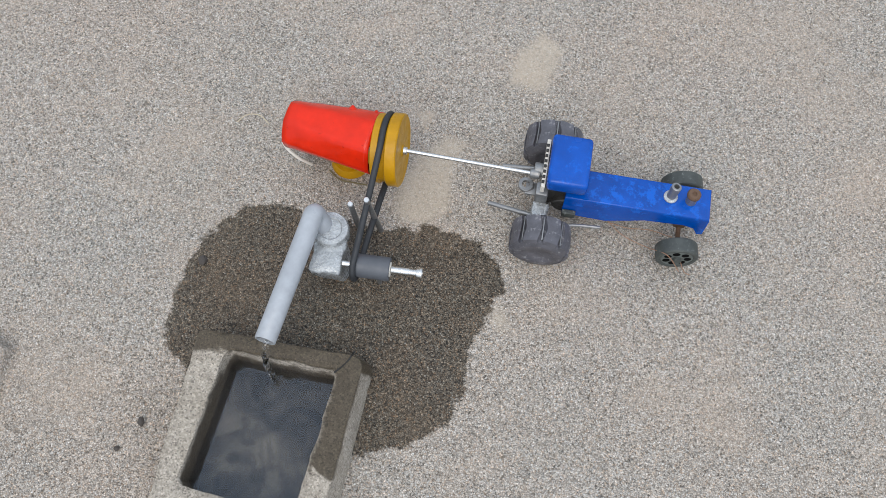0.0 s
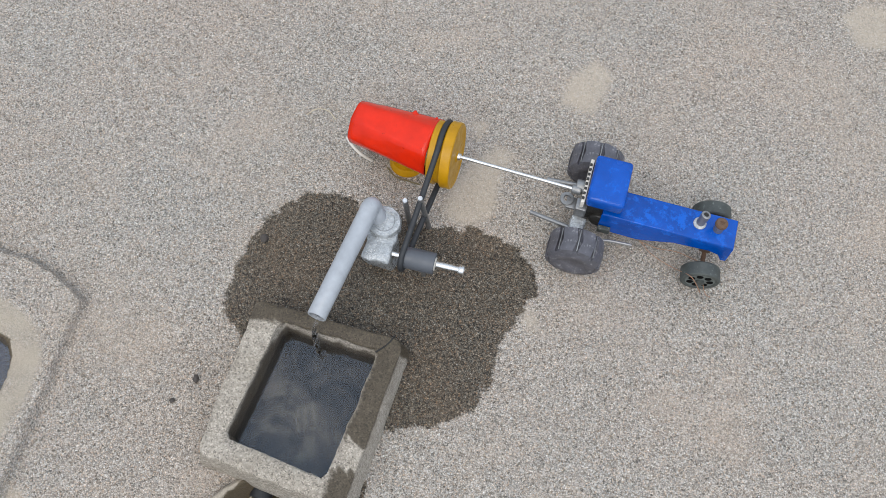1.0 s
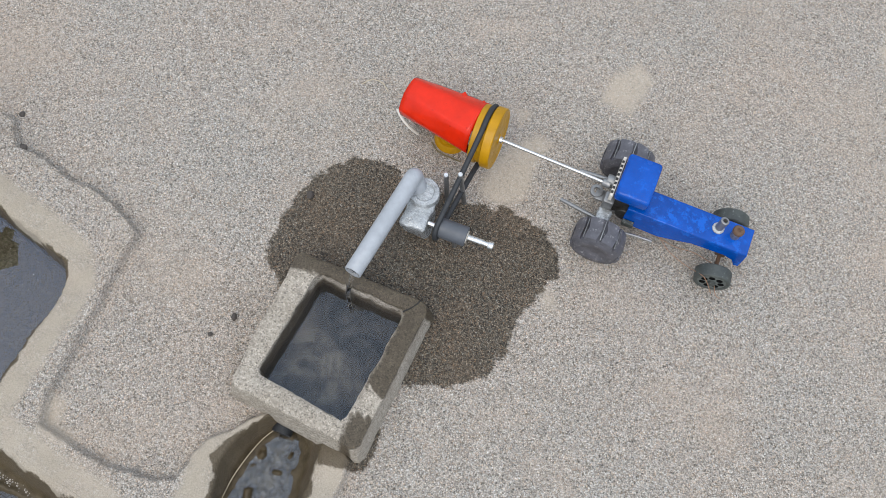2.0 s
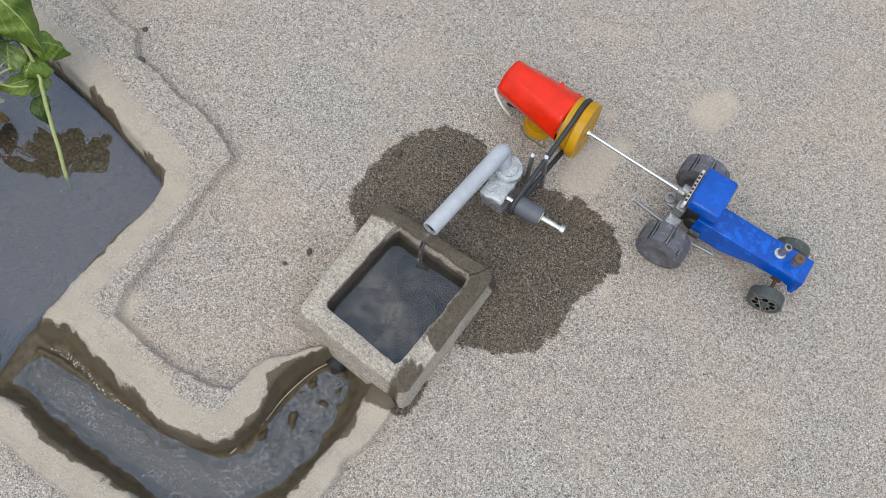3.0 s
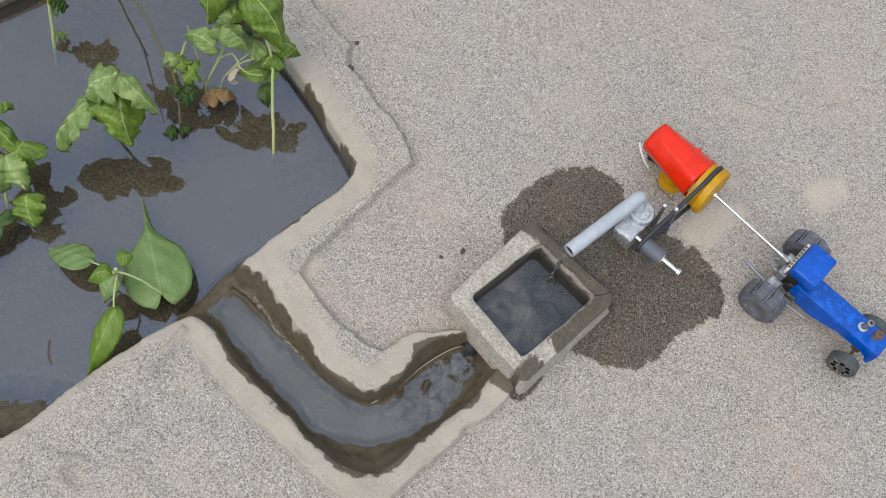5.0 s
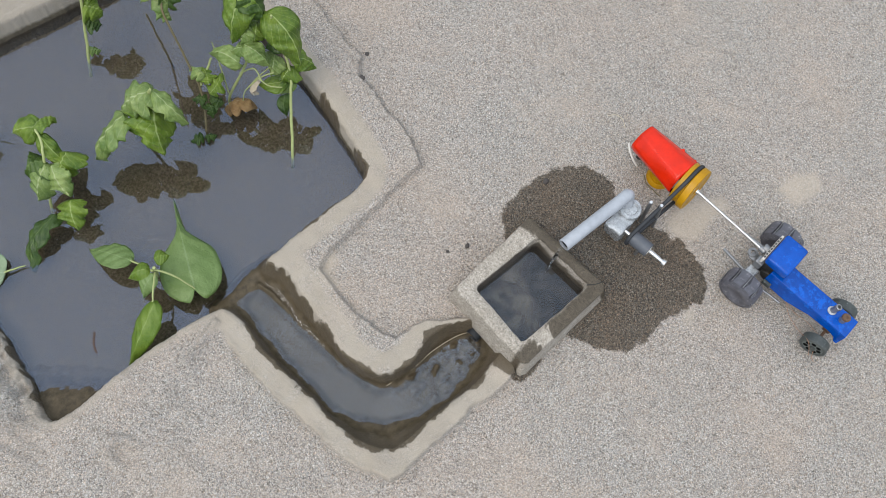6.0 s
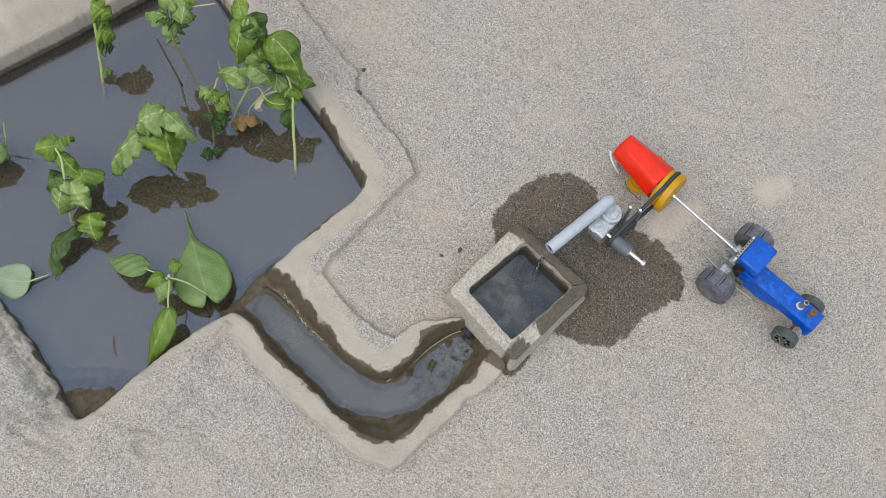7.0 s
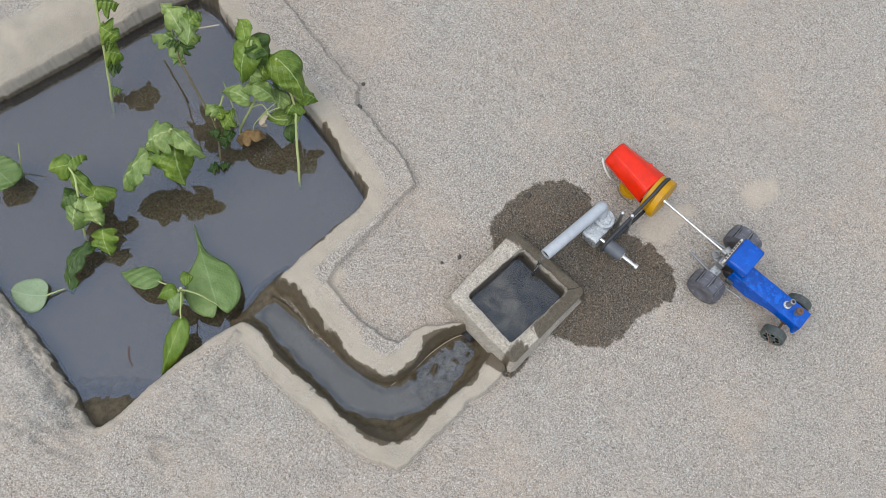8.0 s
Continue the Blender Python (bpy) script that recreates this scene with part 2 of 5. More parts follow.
bump(jet_tree, jet_bsdf, noise_fac(jet_tree, 220, 3), 0.5, 0.001)
SILT = silt_material()
BLUE = paint("blue_enamel", (0.0, 0.074, 0.41), 0.14, (0.0, 0.088, 0.45), 0.54, scale=30, vary=0.60, relief=1.0, spec=0.32)
RED = paint("red_plastic", (0.68, 0.021, 0.003), 0.10, (0.34, 0.010, 0.003), 0.62, scale=46, vary=0.72, relief=0.4, spec=0.28)
YELLOW = paint("yellow_plastic", (0.47, 0.235, 0.003), 0.35, (0.24, 0.14, 0.004), 0.72, scale=80, vary=0.75, spec=0.28)
PIPE_GREY = paint("grey_pvc", (0.36, 0.38, 0.405), 0.36, (0.17, 0.165, 0.155), 0.665, scale=95, vary=0.80)
PUTTY = paint("silver_painted_putty", (0.47, 0.49, 0.50), 0.25, (0.15, 0.15, 0.15), 0.68, metal=0.35, scale=190, vary=0.6, relief=1.0)
ROLLER = paint("dark_grey_plastic", (0.085, 0.092, 0.105), 0.5, (0.2, 0.2, 0.2), 0.74, scale=80)
STEEL = paint("bright_steel", (0.68, 0.67, 0.65), 0.28, (0.3, 0.25, 0.2), 0.74, metal=1.0, scale=300)
DULL = paint("dull_steel", (0.30, 0.30, 0.30), 0.45, (0.14, 0.1, 0.07), 0.62, metal=0.8, scale=260)
RUBBER = paint("black_rubber", (0.022, 0.024, 0.027), 0.6, (0.09, 0.09, 0.09), 0.72, scale=200)
TYRE = paint("worn_black_plastic", (0.105, 0.103, 0.118), 0.42, (0.21, 0.205, 0.215), 0.565, scale=90, vary=0.55, relief=0.7)
GREENISH = paint("dark_green_plastic", (0.062, 0.070, 0.064), 0.5, (0.13, 0.145, 0.135), 0.57, scale=110, vary=0.6)
DISC = paint("grey_green_disc", (0.12, 0.135, 0.125), 0.55, (0.05, 0.06, 0.055), 0.62, scale=150, vary=0.7)
BLACK = paint("hole_shade_black", (0.006, 0.006, 0.006), 0.9, (0.012, 0.012, 0.012), 0.7, spec=0.05)
RUST = paint("rusty_iron", (0.13, 0.075, 0.045), 0.75, (0.06, 0.035, 0.025), 0.58, scale=350, relief=0.8)
WHITE = paint("off_white_plastic", (0.66, 0.62, 0.55), 0.5, (0.3, 0.26, 0.2), 0.66, scale=150)
COPPER = paint("copper_wire", (0.42, 0.24, 0.15), 0.4, (0.3, 0.12, 0.08), 0.7, metal=0.5, scale=200)
DARK = paint("dark_greasy_metal", (0.035, 0.033, 0.03), 0.45, (0.2, 0.19, 0.17), 0.64, metal=0.3, scale=220, relief=0.6)
STEM = paint("green_stem", (0.33, 0.37, 0.14), 0.5, (0.25, 0.2, 0.09), 0.68, scale=150)
BROWN_STEM = paint("brown_stem", (0.15, 0.12, 0.055), 0.6, (0.22, 0.2, 0.08), 0.62, scale=150)
STRAW = paint("dry_straw", (0.50, 0.42, 0.30), 0.7, (0.3, 0.24, 0.15), 0.7, scale=200)
PEBBLE = paint("dark_pebble", (0.065, 0.055, 0.048), 0.75, (0.15, 0.13, 0.11), 0.62, scale=400)
LEAF = leaf_material("green_leaf", (0.075, 0.145, 0.012), (0.220, 0.305, 0.040), (0.40, 0.48, 0.17))
PALE_LEAF = leaf_material("pale_green_leaf", (0.125, 0.210, 0.045), (0.305, 0.380, 0.125), (0.47, 0.53, 0.26))
VINE_LEAF = leaf_material("smooth_green_leaf", (0.150, 0.230, 0.065), (0.215, 0.300, 0.105), (0.27, 0.36, 0.15), 0.42, 0.15)
YOUNG_LEAF = leaf_material("young_green_leaf", (0.110, 0.190, 0.016), (0.185, 0.265, 0.035), (0.26, 0.34, 0.08), 0.40, 0.15)
DARK_LEAF = leaf_material("dark_green_leaf", (0.030, 0.068, 0.010), (0.085, 0.145, 0.022), (0.15, 0.22, 0.06))
PAD_LEAF = leaf_material("grey_green_leaf", (0.23, 0.31, 0.18), (0.31, 0.39, 0.25), (0.35, 0.43, 0.29), 0.45, 0.15)
DRY_LEAF = leaf_material("withered_leaf", (0.20, 0.11, 0.04), (0.36, 0.23, 0.10), (0.40, 0.30, 0.16), 0.7)
GRAIN = grain_material()


# ---- building helpers ----
def thing(name, m, label, category, group="", kind=""):
    ob = new(name)
    ob.empty_display_size = 0.02
    ob.matrix_basis = m
    return tagged(ob, label, category, group, kind)


def mesh_of(name, bm, mat, smooth=True):
    me = bpy.data.meshes.new(name)
    bmesh.ops.recalc_face_normals(bm, faces=bm.faces)
    bm.to_mesh(me)
    bm.free()
    me.materials.append(mat)
    if smooth:
        me.polygons.foreach_set("use_smooth", [True] * len(me.polygons))
        me.set_sharp_from_angle(angle=radians(38))
    return me


def part(name, bm, mat, parent, label="", m=None):
    ob = new(name, bm if isinstance(bm, bpy.types.Mesh) else mesh_of(name, bm, mat))
    ob.parent = parent
    if m is not None:
        ob.matrix_basis = m
    if label:
        ob["label"] = label
    return ob


def frame_to(axis):
    return Vector(axis).to_track_quat("Z", "Y").to_matrix().to_4x4()


def box(c, s, bevel=0.0, bm=None, segments=2):
    bm = bm or bmesh.new()
    made = bmesh.ops.create_cube(bm, size=1.0, matrix=Matrix.LocRotScale(c, None, s))
    if bevel:
        edges = list({e for v in made["verts"] for e in v.link_edges})
        bmesh.ops.bevel(bm, geom=edges, offset=bevel, segments=segments, affect="EDGES", profile=0.5)
    return bm


def lathe(p0, axis, profile, seg=32, bm=None, wobble=0.0):
    """Turns (distance along the axis, radius) points round the axis; ends with radius 0 close it."""
    bm = bm or bmesh.new()
    m = Matrix.Translation(p0) @ frame_to(axis)
    rings = []
    for s, r in profile:
        if r < 1e-7:
            rings.append([bm.verts.new(m @ Vector((0, 0, s)))])
        else:
            rings.append([bm.verts.new(m @ Vector((r * math.cos(a), r * math.sin(a), s + wobble * math.sin(3 * a + s * 90))))
                          for a in (2 * math.pi * k / seg for k in range(seg))])
    for a, b in zip(rings, rings[1:]):
        for k in range(seg):
            q = [a[k % len(a)], a[(k + 1) % len(a)], b[(k + 1) % len(b)], b[k % len(b)]]
            q = list(dict.fromkeys(q))
            if len(q) > 2:
                bm.faces.new(q)
    return bm


def rod(p0, p1, r, bm=None, seg=16, chamfer=0.25, r1=None):
    p0, p1 = Vector(p0), Vector(p1)
    n, r1 = (p1 - p0).length, r if r1 is None else r1
    c = min(chamfer * r, n / 3)
    return lathe(p0, p1 - p0, [(0, 0), (0, r - c), (c, r), (n - c, r1), (n, r1 - c), (n, 0)], seg, bm)


def smooth_path(pts, steps=6, closed=False):
    pts = [Vector(p) for p in pts]
    n, out = len(pts), []
    for i in range(n if closed else n - 1):
        get = (lambda k: pts[k % n]) if closed else (lambda k: pts[max(0, min(n - 1, k))])
        a, b, c, d = get(i - 1), get(i), get(i + 1), get(i + 2)
        for k in range(steps):
            t = k / steps
            out.append(0.5 * (2 * b + (c - a) * t + (2 * a - 5 * b + 4 * c - d) * t * t + (3 * b - a - 3 * c + d) * t ** 3))
    if not closed:
        out.append(pts[-1])
    return out


def sweep(path, r, bm=None, seg=8, closed=False, up=(0, 0, 1), flat=1.0, taper=1.0):
    """A tube along the path; flat: its thickness along `up` as a share of its width."""
    bm = bm or bmesh.new()
    n, rings = len(path), []
    for i, p in enumerate(path):
        t = (path[(i + 1) % n] - path[i - 1]) if closed else (path[min(n - 1, i + 1)] - path[max(0, i - 1)])
        t.normalize()
        side = t.cross(Vector(up))
        side = side.normalized() if side.length > 1e-4 else t.orthogonal().normalized()
        over = side.cross(t)
        rr = r * (1 + (taper - 1) * i / max(1, n - 1))
        rings.append([bm.verts.new(p + side * rr * math.cos(a) + over * rr * flat * math.sin(a)) for a in (2 * math.pi * k / seg for k in range(seg))])
    for i in range(n if closed else n - 1):
        a, b = rings[i], rings[(i + 1) % n]
        for k in range(seg):
            bm.faces.new((a[k], a[(k + 1) % seg], b[(k + 1) % seg], b[k]))
    if not closed:
        bm.faces.new(rings[0])
        bm.faces.new(rings[-1])
    return bm


def inside_distance(x, y, poly):
    """Distance of points to a closed outline, negative inside."""
    best = np.full(x.shape, 1e9)
    odd = np.zeros(x.shape, bool)
    for (ax, ay), (bx, by) in zip(poly, poly[1:] + poly[:1]):
        dx, dy = bx - ax, by - ay
        t = np.clip(((x - ax) * dx + (y - ay) * dy) / (dx * dx + dy * dy + 1e-12), 0, 1)
        best = np.minimum(best, np.hypot(x - ax - t * dx, y - ay - t * dy))
        odd ^= ((ay > y) != (by > y)) & (x < (bx - ax) * (y - ay) / (by - ay + 1e-12) + ax)
    return np.where(odd, -best, best)


def ease(v, a, b):
    t = np.clip((v - a) / (b - a), 0, 1)
    return t * t * (3 - 2 * t)


def waves(x, y, size, seed):
    """Smooth random relief, about -1 to 1, of bumps of that size."""
    rng = np.random.RandomState(seed)
    out = np.zeros(x.shape)
    for k in range(14):
        a, s, ph = rng.uniform(0, 2 * math.pi), rng.uniform(0.6, 1.9) * 2 * math.pi / size, rng.uniform(0, 6.3)
        out += np.sin((x * math.cos(a) + y * math.sin(a)) * s + ph)
    return out / 5.0


# ---- the plan ----
WATER_Z = -0.025
POND = [(-0.760, 0.285), (-0.735, 0.308), (-0.699, 0.306), (-0.656, 0.288), (-0.473, 0.232), (-0.419, 0.209), (-0.376, 0.190),
        (-0.350, 0.173), (-0.343, 0.146), (-0.359, 0.091), (-0.377, 0.003), (-0.382, -0.073), (-0.400, -0.105), (-0.427, -0.184),
        (-0.446, -0.269), (-0.466, -0.288), (-0.507, -0.270), (-0.593, -0.237), (-0.666, -0.216), (-0.932, -0.123), (-0.868, 0.024)]
CHANNEL = [(-0.400, 0.010), (-0.377, 0.003), (-0.350, 0.008), (-0.309, -0.010), (-0.262, -0.026), (-0.234, -0.039), (-0.202, -0.038),
           (-0.179, -0.029), (-0.162, 0.003), (-0.163, 0.036), (-0.147, 0.068), (-0.121, 0.086), (-0.086, 0.076), (-0.083, 0.048), (-0.089, 0.010),
           (-0.097, -0.013), (-0.108, -0.047), (-0.117, -0.083), (-0.128, -0.101), (-0.162, -0.111), (-0.207, -0.108), (-0.250, -0.098),
           (-0.307, -0.089), (-0.343, -0.077), (-0.382, -0.073), (-0.405, -0.060)]
RIM = [(-0.90, 0.45), (-0.625, 0.364), (-0.446, 0.300), (-0.431, 0.277), (-0.327, 0.244), (-0.296, 0.217), (-0.321, 0.061), (-0.317, 0.035),
       (-0.286, 0.022), (-0.252, 0.012), (-0.214, 0.008), (-0.199, 0.013), (-0.181, 0.048), (-0.143, 0.081), (-0.10, 0.10), (-0.050, 0.060),
       (-0.061, 0.021), (-0.078, -0.033), (-0.094, -0.097), (-0.105, -0.131), (-0.158, -0.138), (-0.214, -0.132), (-0.269, -0.125), (-0.329, -0.114), (-0.366, -0.100), (-0.375, -0.12), (-0.40, -0.20), (-0.42, -0.285), (-0.46, -0.325),
       (-0.52, -0.315), (-0.68, -0.27), (-1.02, -0.15)]
SPILL = [(-0.150, 0.195), (-0.179, 0.222), (-0.177, 0.250), (-0.171, 0.279), (-0.160, 0.309), (-0.139, 0.332), (-0.116, 0.345), (-0.093, 0.345),
         (-0.073, 0.334), (-0.035, 0.327), (-0.002, 0.319), (0.021, 0.324), (0.049, 0.320), (0.072, 0.308), (0.088, 0.288), (0.090, 0.271),
         (0.080, 0.249), (0.070, 0.230), (0.061, 0.217), (0.056, 0.185), (0.043, 0.159), (0.022, 0.144), (0.000, 0.139), (-0.035, 0.135)]
SEEP = [(-0.086, 0.062), (-0.083, 0.050), (-0.060, 0.050), (-0.043, 0.053), (-0.037, 0.070), (-0.036, 0.092), (-0.06, 0.09)]
SILT_SPOTS = ([(0.002, 0.332), (0.026, 0.325), (0.047, 0.339), (0.050, 0.376), (0.064, 0.401), (0.045, 0.409), (0.018, 0.385), (0.002, 0.355)],
              [(0.133, 0.515), (0.153, 0.496), (0.133, 0.452), (0.101, 0.461), (0.107, 0.490)], [(0.021, 0.432), (0.035, 0.432), (0.026, 0.412)],
              [(0.076, 0.248), (0.087, 0.254), (0.096, 0.237), (0.084, 0.232)],
              [(0.377, 0.593), (0.401, 0.613), (0.434, 0.606), (0.424, 0.558), (0.391, 0.557)],
              [(-0.324, 0.062), (-0.309, 0.058), (-0.303, 0.036), (-0.285, 0.026), (-0.292, 0.015), (-0.320, 0.024)])
# silt shoals that break the water: both ends, half width, top
SHOALS = (((-0.436, -0.255), (-0.485, -0.287), 0.030, -0.0190), ((-0.374, 0.012), (-0.384, -0.016), 0.013, -0.0215), ((-0.386, -0.016), (-0.394, -0.080), 0.012, -0.0225))
# the waterline of the channel
STREAM = [(-0.378, -0.016), (-0.350, -0.017), (-0.293, -0.034), (-0.244, -0.041), (-0.207, -0.044), (-0.180, -0.043), (-0.165, -0.030), (-0.155, 0.002), (-0.148, 0.031),
          (-0.135, 0.062), (-0.118, 0.080), (-0.111, 0.078), (-0.104, 0.061), (-0.101, 0.028), (-0.108, -0.008), (-0.121, -0.042), (-0.145, -0.071), (-0.177, -0.088),
          (-0.207, -0.095), (-0.247, -0.087), (-0.288, -0.079), (-0.342, -0.066), (-0.380, -0.053)]
TANK_AT = pose(-0.0925, 0.1465, 0, 0, 0, -13.9)
TANK_W, TANK_L, TANK_H, TANK_T = 0.1215, 0.1455, 0.036, 0.0185


def tank_outline(inset):
    w, l = TANK_W / 2 - inset, TANK_L / 2 - inset
    return [tuple((TANK_AT @ Vector(p))[:2]) for p in ((-w, -l, 0), (w, -l, 0), (w, l, 0), (-w, l, 0))]


def axis_steps(lo, hi, step, far):
    core = list(np.arange(lo, hi + step / 2, step))
    grow, s, a, b = [], step, lo, hi
    left = []
    while b < far:
        s *= 1.35
        a, b = a - s, b + s
        left.append(a)
        grow.append(b)
    return np.array(left[::-1] + core + grow)


BANK = [tuple(q[:2]) for q in smooth_path([(px, py, 0) for px, py in POND[:10] + [(-0.3735, 0.020), (-0.377, 0.003), (-0.364, 0.004)] + CHANNEL[2:-2]
                                              + [(-0.368, -0.0735), (-0.382, -0.073), (-0.389, -0.085)] + POND[12:]], 3, closed=True)]


def land(x, y):
    """The sand's height, as if pond and channel were not dug, and the distance to the rim's outer foot."""
    d_rim = inside_distance(x, y, RIM) + waves(x, y, 0.06, 3) * 0.0024 + waves(x, y, 0.021, 4) * 0.0012
    near = ease(-np.hypot(x + 0.25, y - 0.1), -1.6, -0.9)
    z = (waves(x, y, 0.30, 1) * 0.0016 + waves(x, y, 0.05, 2) * 0.0007) * near
    z += waves(x, y, 0.07, 15) * 0.0022 * ease(-y, 0.05, 0.20) * near
    # the raised rim round pond and channel, with a small lip at its outer foot
    flat = ease(-x, 0.345, 0.380) * ease(-y, 0.06, 0.10)
    z += 0.010 * (ease(-d_rim, -0.001, 0.0038) * (1 - flat) + ease(-d_rim, -0.10, 0.012) * flat) * (1 + 0.10 * waves(x, y, 0.08, 5))
    z += (0.0018 * np.exp(-((d_rim + 0.0035) / 0.0028) ** 2) * (0.5 + 0.9 * waves(x, y, 0.05, 6)) - 0.0012 * np.exp(-((d_rim - 0.001) / 0.0018) ** 2)) * near * (1 - flat)
    # the higher, rougher bank on the far side of the pond
    far = -(x + 0.868) * 0.917 + (y - 0.024) * 0.399
    z += 0.028 * ease(far, -0.002, 0.045) * ease(-d_rim, -0.05, 0.02) * (1 + 0.10 * waves(x, y, 0.06, 7))
    # slumped corner, dent and fold in the sand
    z += 0.011 * np.exp(-(((x + 0.50) / 0.06) ** 2 + ((y + 0.335) / 0.03) ** 2)) * (1 + 0.5 * waves(x, y, 0.03, 8))
    dent = np.hypot((x + 0.368) / 0.020, (y + 0.268) / 0.014)
    z += 0.0075 * np.exp(-((dent - 1) / 0.35) ** 2) * np.clip(0.55 - (x + 0.368) * 30, 0.1, 1.0) - 0.004 * np.exp(-(dent / 0.8) ** 2)
    fold = np.abs((x + 0.377) + 0.05 * (y + 0.12)) + np.where((y > -0.088) | (y < -0.150), 1.0, 0.0)
    z += 0.006 * np.exp(-(fold / 0.0045) ** 2)
    slump = ease(-y, 0.17, 0.23) * ease(-x, 0.46, 0.50)
    d = inside_distance(x, y, BANK)
    z -= 0.014 * ease(-d, -0.035, 0.0) * slump * (1 + 0.6 * waves(x, y, 0.03, 13) + 0.3 * waves(x, y, 0.011, 14))
    z -= 0.002 * ease(-d, -0.008, 0.0)
    return z, d_rim, d, far


def set_masks(me, x, y, z, d_rim, d, far):
    """Where the sand is wet, silted, dusted with fines, or trowelled smooth."""
    bank = (waves(x, y, 0.055, 11) * 0.0050 + waves(x, y, 0.018, 12) * 0.0022) * (1 - 0.7 * ease(far, -0.03, 0.0))
    dug = ease(x, -0.385, -0.365)
    reach = 0.001 * dug + (1 - dug) * (-0.0022 + 0.008 * np.exp(-((x + 0.345) ** 2 + (y - 0.165) ** 2) / 0.03 ** 2)) - 0.007 * ease(far, -0.02, 0.0)
    wet = np.maximum.reduce([ease(-inside_distance(x, y, SPILL) + 0.003 * waves(x, y, 0.03, 17) + 0.0015 * waves(x, y, 0.009, 18), -0.007, 0.007), ease(-inside_distance(x, y, SEEP), -0.005, 0.005),
                             ease(-(d - reach - bank), -0.004, 0.004)])
    dust = np.maximum.reduce([ease(-inside_distance(x, y, p), -0.008, 0.008) for p in SILT_SPOTS])
    south = ease(-y, 0.02, 0.07) * ease(x, -0.385, -0.345)
    west = ease(-x, 0.365, 0.395) * ease(-y, 0.06, 0.09)
    smooth = ease(-d_rim, -0.004, 0.006) * np.maximum(0.22 + 0.78 * ease(-d, -0.032, -0.016), 0.9 * south) * (1 - west) + 0.62 * west * ease(-d, -0.020, -0.004)
    smooth = np.maximum(smooth, 0.9 * ease(far, -0.012, 0.004) * ease(-far, -0.09, -0.05))
    for name, v in (("wet", wet), ("mud", ease(-z, 0.008, 0.024)), ("bed", ease(-z, 0.029, 0.038)), ("dust", dust), ("smooth", smooth)):
        me.attributes.new(name, "FLOAT", "POINT").data.foreach_set("value", v.ravel().astype(np.float32))
    me.polygons.foreach_set("use_smooth", [True] * len(me.polygons))
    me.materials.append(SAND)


def grid_mesh(name, x, y, z):
    ny, nx = x.shape
    k = (np.arange(ny - 1)[:, None] * nx + np.arange(nx - 1)[None, :]).ravel()
    me = bpy.data.meshes.new(name)
    me.from_pydata(np.stack([x.ravel(), y.ravel(), z.ravel()], 1).tolist(), [], np.stack([k, k + 1, k + 1 + nx, k + nx], 1).tolist())
    return me


def build_ground():
    x, y = np.meshgrid(axis_steps(-0.98, 0.40, 0.0020, 60.0), axis_steps(-0.40, 0.62, 0.0020, 60.0))
    z, d_rim, d, far = land(x, y)
    cut = ease(-d, -0.004, -0.0005)
    rough = waves(x, y, 0.03, 41) * 0.0022 + waves(x, y, 0.011, 42) * 0.0012
    shoal = -0.045 + 0.003 * waves(x, y, 0.12, 9)
    for (ax, ay), (bx, by), wide, top in SHOALS:
        k = np.clip(((x - ax) * (bx - ax) + (y - ay) * (by - ay)) / ((bx - ax) ** 2 + (by - ay) ** 2), 0, 1)
        away = np.hypot(x - ax - (bx - ax) * k, y - ay - (by - ay) * k)
        shoal = np.maximum(shoal, top - 0.0065 * (away / wide) ** 2 + rough * np.clip(away / wide, 0.2, 1))
    pond = z * (1 - cut) + np.minimum(shoal, -0.019) * cut
    # the channel: a flat bed under the stream, wet shelves and steep banks beside it
    ds = inside_distance(x, y, STREAM) + waves(x, y, 0.05, 43) * 0.0016 + waves(x, y, 0.016, 44) * 0.0008
    inner = np.maximum(-d, 1e-5)
    rise = np.clip(ds / (np.maximum(ds, 0) + inner), 0, 1)
    lower = ease(y, -0.045, 0.0)
    bed = np.where(ds < 0, WATER_Z - 0.0085 * ease(-ds, 0.0, 0.010) + lower * 0.0082 * np.clip(waves(x, y, 0.026, 45) + waves(x, y, 0.010, 46) * 0.5 + 0.1 + (x + 0.125) * -14, -0.3, 1.9) * ease(-ds, 0.0, 0.004),
                   WATER_Z + 0.0003 + (z - WATER_Z) * rise ** 1.9 + rough * 1.4 * rise * (1 - rise))
    trench = np.where(d < 0, bed, z)
    dug = ease(x, -0.394, -0.374) * (1 - ease(y, 0.012, 0.024) * ease(-x, 0.28, 0.31))
    z = pond * (1 - dug) + trench * dug
    t = ease(-inside_distance(x, y, tank_outline(0.0)), 0.006, 0.012)
    z = z * (1 - t) - 0.045 * t
    me = grid_mesh("ground", x, y, z)
    set_masks(me, x, y, z, d_rim, d, far)
    return tagged(new("ground", me), "coarse grey-brown sand with a dark wet spill and a trowelled cement rim", "ground", kind="structure")


